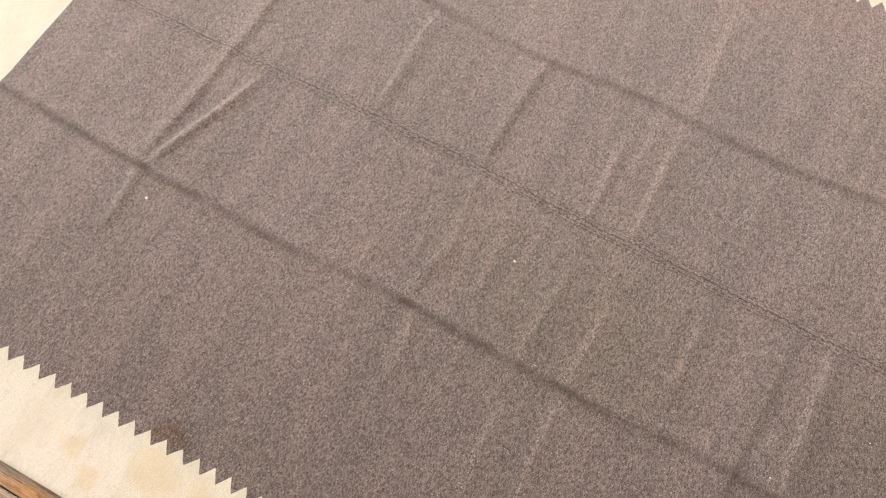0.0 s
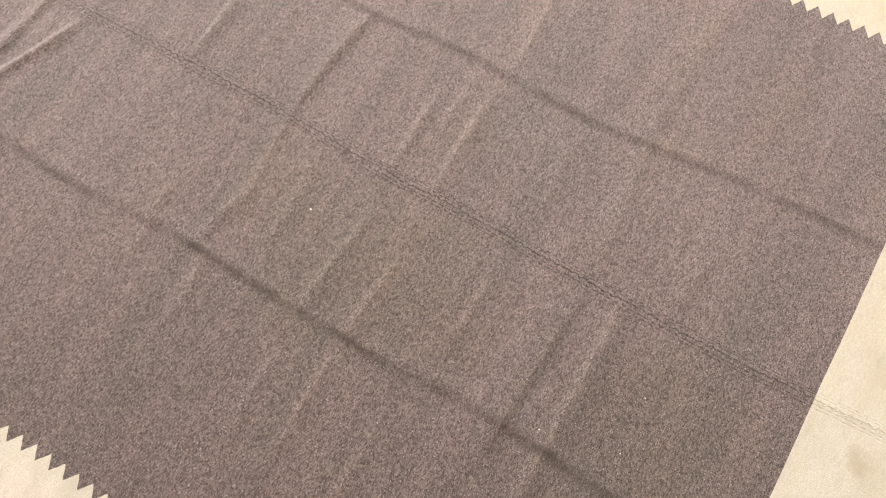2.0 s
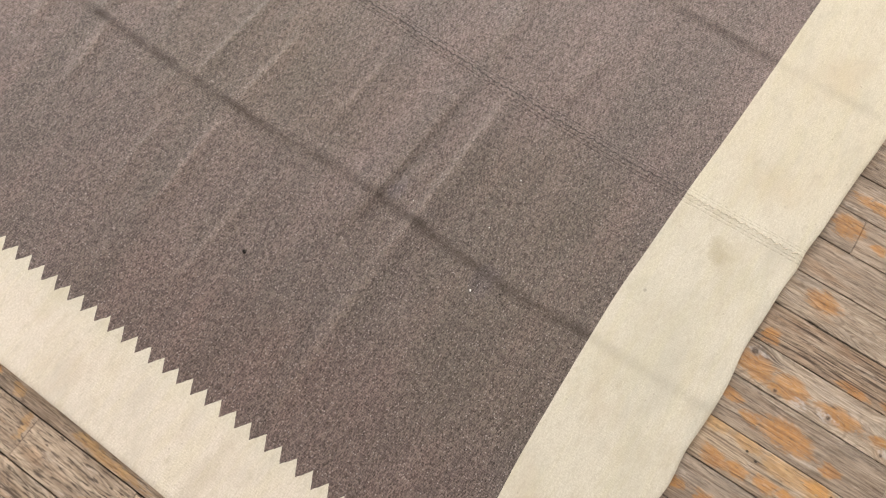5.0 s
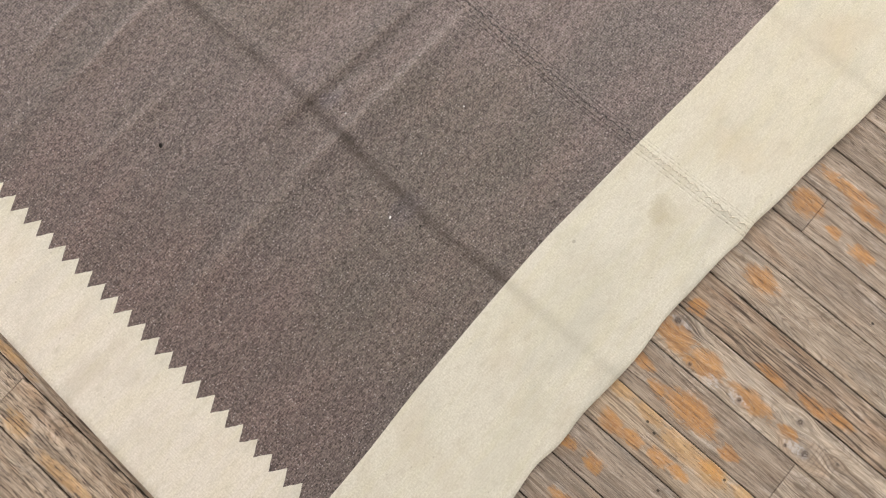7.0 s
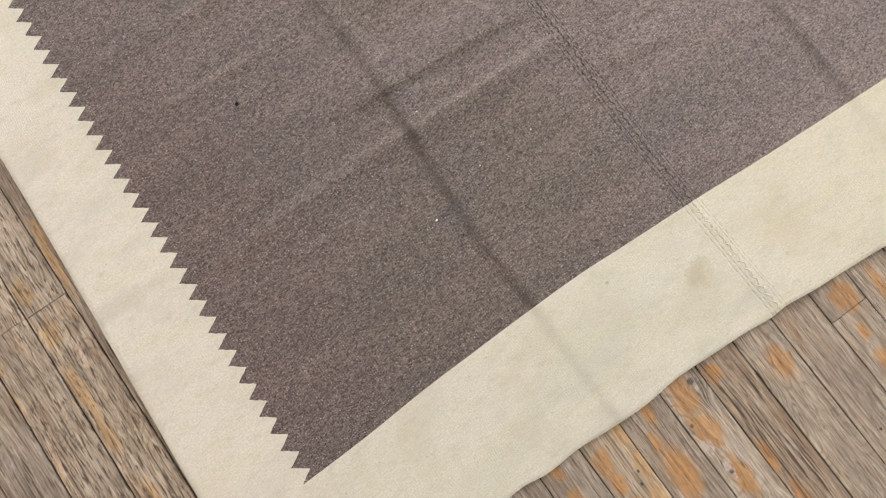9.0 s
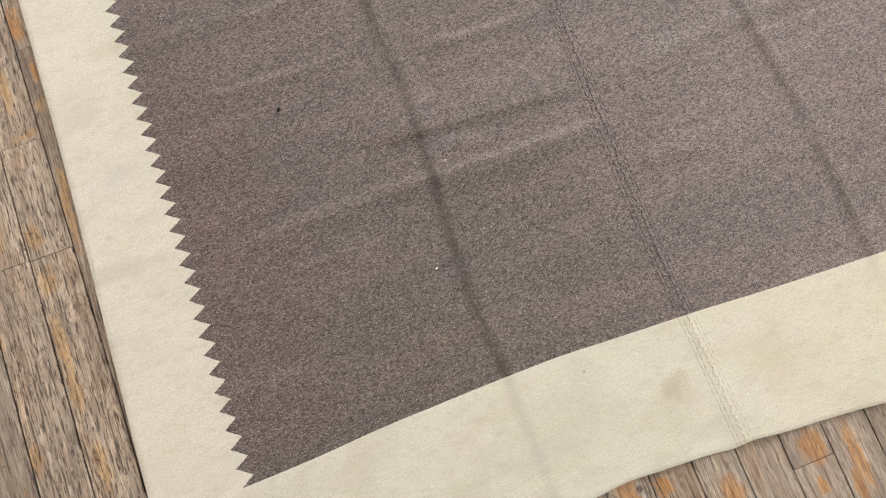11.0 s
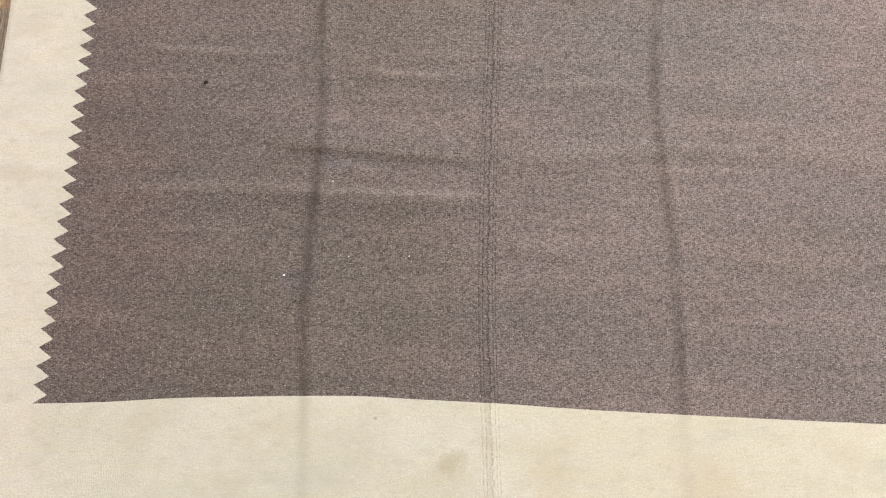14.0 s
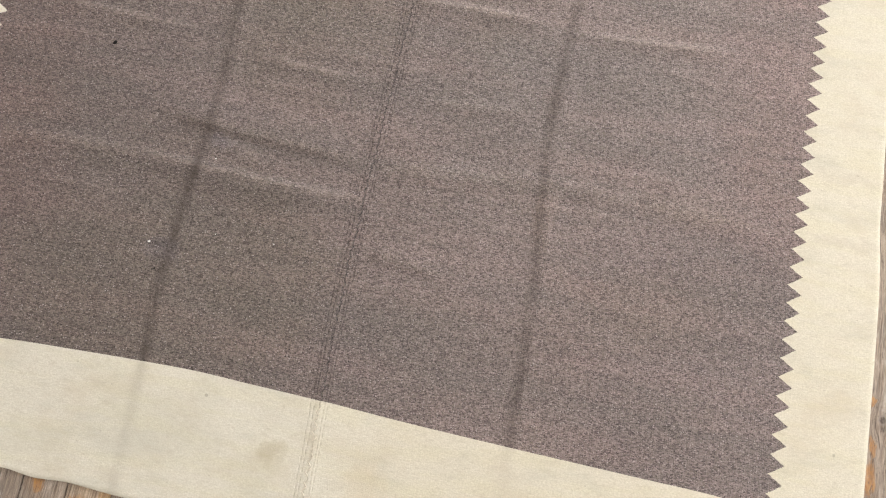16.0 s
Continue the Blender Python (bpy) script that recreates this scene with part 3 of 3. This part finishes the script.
# ---------------------------------------------------------------- rug
front_in = curve((-0.3, 0.0), (0.0, 0.0), (0.14, 0.003), (0.25, 0.009), (0.37, 0.0115), (0.5, 0.013), (0.6, 0.0125), (0.7, 0.007), (0.846, -0.001),
                 (1.0, -0.012), (1.215, -0.024), (1.44, -0.035), (1.64, -0.046), (1.703, -0.053), (2.0, -0.056))
front_out = curve((-0.2, -0.258), (-0.1, -0.255), (0.024, -0.250), (0.065, -0.244), (0.095, -0.238), (0.18, -0.230), (0.242, -0.225), (0.30, -0.221),
                  (0.35, -0.228), (0.415, -0.226), (0.49, -0.232), (0.556, -0.235), (0.633, -0.231), (0.70, -0.235),
                  (0.782, -0.240), (0.83, -0.246), (0.86, -0.245), (0.92, -0.252), (1.0, -0.259), (1.065, -0.265),
                  (1.14, -0.274), (1.4, -0.288), (1.95, -0.312))
left_out = curve((-0.3, -0.163), (-0.08, -0.159), (0.1, -0.155), (0.3, -0.147), (0.5, -0.138), (0.73, -0.130),
                 (1.06, -0.124), (1.3, -0.121), (1.6, -0.119), (1.76, -0.121), (2.6, -0.12))
left_tip = curve((-0.3, 0.0), (0.0, 0.0), (0.2, 0.005), (0.41, 0.014), (0.68, 0.020), (0.95, 0.028), (1.23, 0.036), (1.5, 0.038), (1.9, 0.040), (2.6, 0.042))
right_tip = curve((-0.1, 1.729), (0.0, 1.732), (0.48, 1.740), (0.7, 1.744), (0.95, 1.750), (1.5, 1.762), (2.6, 1.77))
right_out = curve((-0.35, 1.888), (0.02, 1.890), (0.2, 1.893), (0.45, 1.893), (0.52, 1.889), (0.66, 1.889), (1.5, 1.893), (2.6, 1.895))
left_teeth = curve((0, 0.0), (7, 0.241), (14, 0.482), (21, 0.713), (28, 0.947), (35, 1.184), (40, 1.359), (44, 1.513), (48, 1.671), (53, 1.875), (66, 2.41))
right_teeth = curve((-1, -0.077), (0, -0.040), (2, 0.034), (14, 0.476), (28, 0.982), (70, 2.50))
seam_x = curve((-0.33, 0.853), (-0.24, 0.851), (0.0, 0.846), (0.17, 0.844), (0.4, 0.849), (0.59, 0.857), (0.78, 0.865),
               (0.94, 0.867), (1.22, 0.885), (1.59, 0.893), (1.87, 0.894), (2.2, 0.902), (2.6, 0.908))
crease_left = curve((-0.3, 0.508), (-0.18, 0.506), (0.037, 0.503), (0.193, 0.498), (0.43, 0.512), (0.59, 0.521), (0.68, 0.516), (0.84, 0.515), (1.06, 0.524),
                    (1.21, 0.529), (1.32, 0.532), (1.51, 0.522), (1.67, 0.530), (1.84, 0.532), (1.98, 0.538), (2.16, 0.549), (2.34, 0.558), (2.6, 0.565))
crease_right = curve((-0.35, 1.214), (0.0, 1.215), (0.25, 1.216), (0.47, 1.203), (0.61, 1.2), (0.76, 1.206), (0.95, 1.222),
                     (1.16, 1.214), (1.39, 1.225), (1.54, 1.244), (2.33, 1.27), (2.6, 1.275))
FAR_IN, FAR_OUT = 2.335, 2.565
RIDGES = []


def ridge(ax, ay, bx, by, high, lit, dark):
    """A wrinkle from a to b: high metres up, falling off over lit metres on its left and dark metres on its right."""
    RIDGES.append((ax, ay, bx, by, high, lit, dark))


# wrinkles across the rug where it was folded in its length
ridge(0.34, 0.412, 0.88, 0.392, 0.0056, 0.011, 0.034)
ridge(0.38, 0.512, 0.86, 0.470, 0.0056, 0.045, 0.011)
ridge(0.05, 0.402, 0.42, 0.412, 0.0034, 0.018, 0.022)
ridge(0.52, 0.458, 0.64, 0.450, 0.0026, 0.016, 0.018)
ridge(0.84, 0.470, 1.26, 0.496, 0.0036, 0.020, 0.024)
ridge(1.18, 0.496, 1.72, 0.480, 0.0028, 0.026, 0.022)
ridge(0.86, 0.298, 1.04, 0.272, 0.0030, 0.030, 0.012)
ridge(0.58, 1.180, 0.93, 1.217, 0.0034, 0.020, 0.013)
ridge(0.88, 1.222, 1.24, 1.200, 0.0062, 0.026, 0.011)
ridge(0.34, 1.158, 0.55, 1.188, 0.0034, 0.016, 0.013)
ridge(0.40, 1.318, 0.66, 1.346, 0.0036, 0.024, 0.013)
ridge(0.52, 1.220, 0.68, 1.200, 0.0036, 0.013, 0.013)
ridge(0.36, 1.876, 0.55, 1.906, 0.0062, 0.015, 0.013)
ridge(0.52, 1.897, 0.88, 1.778, 0.0064, 0.011, 0.012)
ridge(0.52, 1.913, 0.80, 1.893, 0.0046, 0.020, 0.009)
ridge(0.70, 1.899, 1.02, 1.884, 0.0046, 0.022, 0.010)
ridge(0.92, 1.882, 1.34, 1.896, 0.0066, 0.030, 0.011)
ridge(0.82, 0.958, 1.12, 0.950, 0.0036, 0.009, 0.018)
ridge(0.50, 0.952, 0.82, 0.934, 0.0036, 0.009, 0.018)
ridge(0.22, 0.936, 0.44, 0.939, 0.0030, 0.009, 0.018)
ridge(0.26, 0.836, 0.49, 0.848, 0.0032, 0.009, 0.018)
ridge(0.50, 0.842, 0.74, 0.834, 0.0036, 0.009, 0.018)
ridge(0.84, 0.850, 1.17, 0.846, 0.0036, 0.009, 0.018)
ridge(1.20, 0.832, 1.58, 0.855, 0.0032, 0.009, 0.018)
ridge(0.88, 1.500, 1.25, 1.504, 0.0045, 0.009, 0.018)
ridge(0.10, 0.706, 0.48, 0.694, 0.0022, 0.009, 0.018)
ridge(0.56, 0.660, 0.84, 0.644, 0.0025, 0.009, 0.018)
ridge(0.90, 0.624, 1.18, 0.644, 0.0025, 0.009, 0.018)
ridge(1.26, 1.038, 1.72, 1.068, 0.0030, 0.009, 0.018)
ridge(0.56, 1.088, 0.86, 1.104, 0.0026, 0.009, 0.018)
# slight ribs across the field, left by the loom and by rolling
wrinkles = random.Random(21)
for k in range(46):
    wx, wy, wide = wrinkles.uniform(0.1, 1.6), 0.05 + 2.2 * (k + wrinkles.random()) / 46, wrinkles.uniform(0.10, 0.32)
    ridge(wx - wide / 2, wy, wx + wide / 2, wy + wrinkles.uniform(-0.02, 0.02), wrinkles.uniform(0.0006, 0.0016), 0.009, 0.015)


def lift(x, y):
    """Height of the rug's top above the boards; x, y are arrays."""
    x, y = np.asarray(x, float), np.asarray(y, float)
    z = np.full(np.broadcast(x, y).shape, FLOOR_TO_RUG)
    for path, high in ((crease_left, 0.0028), (crease_right, 0.0021)):
        d = x - path(y)
        high = high * np.clip(0.35 + (y + 0.02) / 0.06, 0.35, 1.0)
        amount = 0.66 + 0.34 * np.sin(y * 9.0 + 3.0 * np.sin(y * 4.1))
        z = z + high * amount * np.exp(-(d / np.where(d > 0, 0.024, 0.008)) ** 2)
    for ax, ay, bx, by, high, lit, dark in RIDGES:
        ux, uy = bx - ax, by - ay
        size = math.hypot(ux, uy)
        ux, uy = ux / size, uy / size
        s = ((x - ax) * ux + (y - ay) * uy) / size
        d = -(x - ax) * uy + (y - ay) * ux + 0.002 * np.sin(s * 7 + ax * 30)
        ends = np.clip(s / 0.25, 0, 1) * np.clip((1 - s) / 0.25, 0, 1)
        ends = ends * ends * (3 - 2 * ends)
        z = z + 1.3 * high * ends * np.exp(-(d / np.where(d > 0, lit, dark)) ** 2)
    # long soft unevenness
    z = z + 0.0011 * (1 + np.sin(x * 6.3 + 1.2 * np.sin(y * 3.1)) * np.sin(y * 7.7 + 0.8 * np.sin(x * 5.0)))
    z = z + 0.0005 * (1 + np.sin(y * 41 + 2 * np.sin(x * 9)) * np.sin(x * 11 + y * 3))
    # the front hem stands off the boards in shallow scallops
    front = y - front_out(x)
    z = z + 0.0012 * np.exp(-(np.maximum(front, 0) / 0.05) ** 2) * (1 + np.sin(x * 29 + 1.5 * np.sin(x * 7)))
    # the two sewn edges pucker beside the seam
    s = np.abs(x - seam_x(y))
    z = z + 0.0012 * np.exp(-(s / 0.016) ** 2)
    # rounded outer edge
    edge = np.minimum.reduce([x - left_out(y), right_out(y) - x, front, FAR_OUT - y])
    return z - 0.0022 * (1 - np.clip(edge / 0.004, 0, 1)) ** 2


def crest(x, y):
    """How much of a wrinkle's crest lies at x, y: 0 to 1."""
    out = np.zeros(x.shape)
    for ax, ay, bx, by, high, lit, dark in RIDGES:
        ux, uy = bx - ax, by - ay
        size = math.hypot(ux, uy)
        ux, uy = ux / size, uy / size
        s = ((x - ax) * ux + (y - ay) * uy) / size
        d = -(x - ax) * uy + (y - ay) * ux + 0.002 * np.sin(s * 7 + ax * 30)
        ends = np.clip(s / 0.25, 0, 1) * np.clip((1 - s) / 0.25, 0, 1)
        out = np.maximum(out, min(1.0, high / 0.0032) * ends * np.exp(-((d - 0.002) / (0.55 * min(lit, dark) + 0.003)) ** 2))
    return out


def meander(y):
    """The crack of the seam wanders from stitch to stitch."""
    s = y / 0.0092
    return 0.0013 * np.sin(math.pi * s) + 0.0009 * np.sin(2.3 * s + 1.0) + 0.0012 * np.sin(0.37 * s)


def sheet(name, xs, ys, material, parent, label=""):
    """A slab of cloth from arrays of x and y over a grid; its top follows lift()."""
    zs = lift(xs, ys)
    n, k = xs.shape
    verts = np.stack([xs, ys, zs], -1).reshape(-1, 3).tolist()
    faces = [(i * k + j, i * k + j + 1, (i + 1) * k + j + 1, (i + 1) * k + j) for i in range(n - 1) for j in range(k - 1)]
    rim = [j for j in range(k)] + [i * k + k - 1 for i in range(1, n)] + [(n - 1) * k + j for j in range(k - 2, -1, -1)] + [i * k for i in range(n - 2, 0, -1)]
    lip = len(verts)
    verts += [tuple(verts[i]) for i in rim]
    base = len(verts)
    verts += [(verts[i][0], verts[i][1], verts[i][2] - 0.0022) for i in rim]
    low = len(rim)
    verts += [(verts[i][0], verts[i][1], max(0.0006, verts[i][2] - 0.0048)) for i in rim]
    for a in range(low):
        b = (a + 1) % low
        faces.append((lip + b, lip + a, base + a, base + b))
        faces.append((base + b, base + a, base + low + a, base + low + b))
    me = bpy.data.meshes.new(name)
    me.from_pydata(verts, [], faces)
    me.materials.append(material)
    me.shade_smooth()
    vx, vy = np.array([v[0] for v in verts]), np.array([v[1] for v in verts])
    loops = np.zeros(len(me.loops), dtype=np.int32)
    me.loops.foreach_get("vertex_index", loops)
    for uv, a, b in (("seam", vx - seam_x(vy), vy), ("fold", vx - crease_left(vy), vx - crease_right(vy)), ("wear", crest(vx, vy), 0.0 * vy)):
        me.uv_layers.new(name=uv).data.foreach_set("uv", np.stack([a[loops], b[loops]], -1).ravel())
    ob = new(name, me)
    ob.parent = parent
    return tagged(ob, label) if label else ob


def teeth(tips, first, low, stop, up, fine=5):
    """Rows along a toothed edge from low to stop, and how far each is from tip (0) to notch (1)."""
    rows, way = [], []
    k = first
    while float(tips(k)) < stop:
        y, pitch = float(tips(k)), float(tips(k + 1) - tips(k))
        for s in range(fine):
            rows.append(y + pitch * up * s / fine)
            way.append(s / fine)
        for s in range(fine):
            rows.append(y + pitch * (up + (1 - up) * s / fine))
            way.append(1 - s / fine)
        k += 1
    rows, way = np.array(rows), np.array(way)
    inner = (rows > low + 0.0008) & (rows < stop - 0.0008)
    ends = np.interp((low, stop), rows, way)
    return np.r_[low, rows[inner], stop], np.r_[ends[0], way[inner], ends[1]]


def spread(a, b, count):
    """count columns from array a to array b."""
    return a[:, None] + (b - a)[:, None] * np.linspace(0, 1, count)[None, :]


rug = new("rug")
tagged(rug, "brown flatwoven wool rug with cream toothed border, lying on boards", "rug")
DEPTH_L, DEPTH_R, GAP = 0.026, 0.029, 0.00015
# left panel and its border
rows_l, way_l = teeth(left_teeth, 0, 0.0, FAR_IN, 0.43)
jag = np.random.RandomState(3)
zig_l = left_tip(rows_l) + DEPTH_L * way_l + 0.0006 * jag.standard_normal(len(rows_l))
seam_l = seam_x(rows_l) + meander(rows_l) - GAP
xs = spread(zig_l, seam_l, 150)
falloff = np.clip(1 - rows_l / 0.25, 0, 1)[:, None]
ys = rows_l[:, None] + front_in(xs) * falloff
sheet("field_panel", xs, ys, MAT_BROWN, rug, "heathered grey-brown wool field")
side = spread(left_out(rows_l), zig_l, 30)
front_left = (np.r_[side[0], xs[0][1:]], np.r_[np.full(30, rows_l[0]), ys[0][1:]])
sheet("side_border", side, np.repeat(rows_l[:, None], 30, 1), MAT_CREAM, rug, "cream wool side border with sawtooth edge")
# right panel and its border
low_r = -0.053
rows_r, way_r = teeth(right_teeth, -1, low_r, FAR_IN, 0.48)
zig_r = right_tip(rows_r) - DEPTH_R * way_r + 0.0006 * jag.standard_normal(len(rows_r))
base_y = rows_r + (-low_r * np.clip(1 - (rows_r - low_r) / 0.30, 0, 1))
seam_r = seam_x(base_y) + meander(base_y) + GAP
xs = spread(seam_r, zig_r, 150)
falloff = np.clip(1 - (rows_r - low_r) / 0.30, 0, 1)[:, None]
ys = rows_r[:, None] + (front_in(xs) - front_in(zig_r[0])) * falloff
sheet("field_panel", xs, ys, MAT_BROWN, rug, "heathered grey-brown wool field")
side = spread(zig_r, right_out(rows_r), 30)
front_right = (np.r_[xs[0], side[0][1:]], np.r_[ys[0], np.full(29, rows_r[0])])
sheet("side_border", side, np.repeat(rows_r[:, None], 30, 1), MAT_CREAM, rug, "cream wool side border with sawtooth edge")


def end_border(xa, xb, low, high, count, rows):
    """A border strip across an end between two x curves of y."""
    xs, ys = np.zeros((rows, count)), np.zeros((rows, count))
    for i, v in enumerate(np.linspace(0, 1, rows)):
        y_mid = low(0.8) + (high(0.8) - low(0.8)) * v
        xs[i] = np.linspace(float(xa(y_mid)), float(xb(y_mid)), count)
        ys[i] = low(xs[i]) + (high(xs[i]) - low(xs[i])) * v
    sheet("end_border", xs, ys, MAT_CREAM, rug, "cream wool end border, lightly stained")


def far_in(x):
    return np.zeros_like(np.asarray(x, float)) + FAR_IN


def far_out(x):
    return np.zeros_like(np.asarray(x, float)) + FAR_OUT


def front_border(top, x_first, x_last, rows=60):
    """The border at the front end, whose upper edge is the lower edge of a panel and its side border."""
    tx, ty = top
    foot = x_first + (tx - tx[0]) * (x_last - x_first) / (tx[-1] - tx[0])
    v = np.linspace(0, 1, rows)[:, None]
    xs = foot[None, :] * (1 - v) + tx[None, :] * v
    low = front_out(xs)
    sheet("end_border", xs, low + (ty[None, :] - low) * v, MAT_CREAM, rug, "cream wool end border, lightly stained")


front_border(front_left, float(left_out(-0.25)), float(seam_x(-0.24)))
front_border(front_right, float(seam_x(-0.24)), float(right_out(-0.3)))
end_border(left_out, lambda y: seam_x(y) + meander(y) - GAP, far_in, far_out, 120, 24)
end_border(lambda y: seam_x(y) + meander(y) + GAP, right_out, far_in, far_out, 120, 24)


def stitches(ya, yb, material, label, reach, thick):
    """Short slanting threads that sew the two panels together."""
    bm = bmesh.new()
    y = ya
    side = 1
    rnd = random.Random(5)
    while y < yb:
        if rnd.random() > 0.1:
            mid = float(seam_x(y)) + float(meander(np.array(y))) + rnd.uniform(-0.0006, 0.0006)
            yy = y + rnd.uniform(-0.001, 0.001)
            rings = []
            for s in (-1.0, -0.45, 0.0, 0.45, 1.0):
                px, py = mid + side * reach * s, yy + 0.0042 * s
                q = Vector((px, py, float(lift(px, py)) + 0.8 * thick * (1 - s * s) - 0.0009))
                rings.append([bm.verts.new(q + Vector((thick * math.cos(a), 0, 0.7 * thick * math.sin(a)))) for a in (0, 1.257, 2.513, 3.770, 5.027)])
            for r0, r1 in zip(rings, rings[1:]):
                for i in range(5):
                    bm.faces.new((r0[i], r0[(i + 1) % 5], r1[(i + 1) % 5], r1[i]))
        side = -side
        y += 0.0092
    return part("seam_stitching", bm, material, rug, label, True)


stitches(-0.236, -0.002, MAT_CREAM_THREAD, "cream hand-sewn seam stitches", 0.0034, 0.0015)
stitches(0.004, FAR_IN, MAT_THREAD, "brown hand-sewn seam stitches", 0.0024, 0.0011)

# lint on the rug
for x, y, size, turn, mat, name, label in (
        (0.4524, 0.2408, 0.0018, 30, MAT_LINT, "lint", "tiny white lint fleck lying on the rug"),
        (0.7149, 1.0501, 0.0019, 70, MAT_LINT, "lint", "tiny white lint fleck lying on the rug"),
        (0.6928, 0.2789, 0.0011, 100, MAT_LINT, "lint", "tiny white lint fleck lying on the rug"),
        (0.5415, 0.4287, 0.0012, 110, MAT_LINT, "lint", "tiny white lint fleck lying on the rug"),
        (0.5760, 0.2778, 0.0010, 80, MAT_LINT, "lint", "tiny white lint fleck lying on the rug"),
        (0.4757, 0.1907, 0.0014, 95, MAT_SOOT, "fluff", "tiny black fluff speck lying on the rug"),
        (0.4722, 1.8402, 0.0025, 20, MAT_LINT, "lint", "tiny white lint fleck lying on the rug"),
        (0.2803, 0.6352, 0.0034, 60, MAT_SOOT, "fluff", "tiny black fluff speck lying on the rug")):
    bm = bmesh.new()
    bmesh.ops.create_icosphere(bm, subdivisions=2, radius=size)
    for v in bm.verts:
        v.co.x *= 1.5
        v.co.z *= 0.35
        v.co += Vector((noise.noise(v.co * 900), noise.noise(v.co * 900 + Vector((5, 0, 0))), 0)) * size * 0.4
    ob = part(name, bm, mat, None, "", True)
    ob.matrix_world = pose(x, y, float(lift(x, y)) + size * 0.25, 0, 0, turn)
    tagged(ob, label, "lint", "flecks on the rug")

# flakes of white paint on the boards
for x, y, size, turn in ((0.286, -0.398, 0.0042, 25), (0.297, -0.407, 0.0030, 80), (0.300, -0.393, 0.0022, 140), (0.281, -0.389, 0.0020, 10)):
    bm = bmesh.new()
    rim = [bm.verts.new((size * (0.7 + 0.5 * noise.noise(Vector((a, x * 90, 0)))) * math.cos(a), size * 0.7 * math.sin(a), 0.0006 + 0.0004 * math.sin(3 * a))) for a in np.linspace(0, 5.6, 9)]
    low = [bm.verts.new((v.co.x, v.co.y, 0.0)) for v in rim]
    bm.faces.new(rim)
    bm.faces.new(low[::-1])
    for i in range(9):
        bm.faces.new((rim[i], low[i], low[(i + 1) % 9], rim[(i + 1) % 9]))
    bmesh.ops.recalc_face_normals(bm, faces=bm.faces)
    ob = part("paint_flake", bm, MAT_LINT)
    ob.matrix_world = pose(x, y, 0.0002, 0, 0, turn)
    tagged(ob, "small flake of white paint lying on the boards", "paint flake", "paint flakes on the boards")

# ---------------------------------------------------------------- floorboards
EDGES = [-0.427, -0.337, -0.248, -0.160, -0.088, -0.007, 0.080, 0.1705, 0.2509, 0.334, 0.418, 0.500, 0.588, 0.668, 0.749, 0.830, 0.9126, 0.993,
         1.076, 1.160, 1.243, 1.326, 1.410, 1.494, 1.577, 1.660, 1.744, 1.828, 1.915 + 0.03]
rnd = random.Random(11)
while EDGES[-1] < ROOM[1] - 0.1:
    EDGES.append(EDGES[-1] + rnd.uniform(0.080, 0.088))
while EDGES[0] > ROOM[0] + 0.1:
    EDGES.insert(0, EDGES[0] - rnd.uniform(0.084, 0.094))
JOINTS = {-0.337: (0.522,), -0.248: (0.520, 0.745), -0.160: (0.934,), 0.500: (-0.543,), 0.2509: (-0.404,), 0.9126: (-0.318,)}
GAP_BOARD = 0.0013


def lean(x):
    """The boards run a hair off square to the rug."""
    return 0.0 if -0.2 < x < -0.1 else 0.007 if x < -0.1 else 0.003


def board(xa, xb, ya, yb):
    """One board with chamfered, slightly worn edges."""
    bm = bmesh.new()
    count = max(2, int((yb - ya) / 0.09))
    dip, tilt = rnd.uniform(-0.0012, 0.0), rnd.uniform(-0.0005, 0.0005)
    rings = []
    for i in range(count + 1):
        y = ya + (yb - ya) * i / count
        wa, wb = rnd.uniform(0, 0.0008), rnd.uniform(0, 0.0008)
        ga, gb = (0.0021 if e < -0.1 else GAP_BOARD for e in (xa, xb))
        a, b = xa + ga * 0.5 + wa, xb - gb * 0.5 - wb
        c = 0.0009
        a, b = a + lean(xa) * (y + 0.3), b + lean(xb) * (y + 0.3)
        prof = [(a, -0.005), (a, dip - c - tilt), (a + c, dip - tilt), ((a + b) / 2, dip + 0.0002), (b - c, dip + tilt), (b, dip - c + tilt), (b, -0.005)]
        rings.append([bm.verts.new((px, y, pz)) for px, pz in prof])
    for r0, r1 in zip(rings, rings[1:]):
        for i in range(6):
            bm.faces.new((r0[i], r0[i + 1], r1[i + 1], r1[i]))
    bm.faces.new(rings[0])
    bm.faces.new(rings[-1][::-1])
    bmesh.ops.recalc_face_normals(bm, faces=bm.faces)
    return part("board", bm, timber(xa, yb), floor)


def timber(xa, yb):
    """The wood of a board, by its edge and its far end."""
    if xa < -0.4 or xa > 1.0:
        return COMMON
    if xa < -0.2:
        return STREAKED
    if xa < -0.1:
        return AMBERED
    if 0.49 < xa < 0.51:
        return FIGURED if yb < -0.5 else SMOOTH
    return {0.418: HONEYED, 0.588: KNOTTY, 0.668: SPLIT, 0.749: FIGURED}.get(xa, SMOOTH)


for xa, xb in zip(EDGES, EDGES[1:]):
    cuts = [ROOM[2] + 0.002]
    known = JOINTS.get(xa, ())
    if known:
        cuts += sorted(known)
        cuts.append(cuts[-1] + rnd.uniform(1.0, 1.6))
    else:
        cuts.append(rnd.uniform(-1.7, -0.9))
        cuts.append(rnd.uniform(1.1, 2.2))
    cuts.append(ROOM[3] - 0.002)
    for ya, yb in zip(cuts, cuts[1:]):
        board(xa, xb, ya + 0.0006, yb - 0.0006)
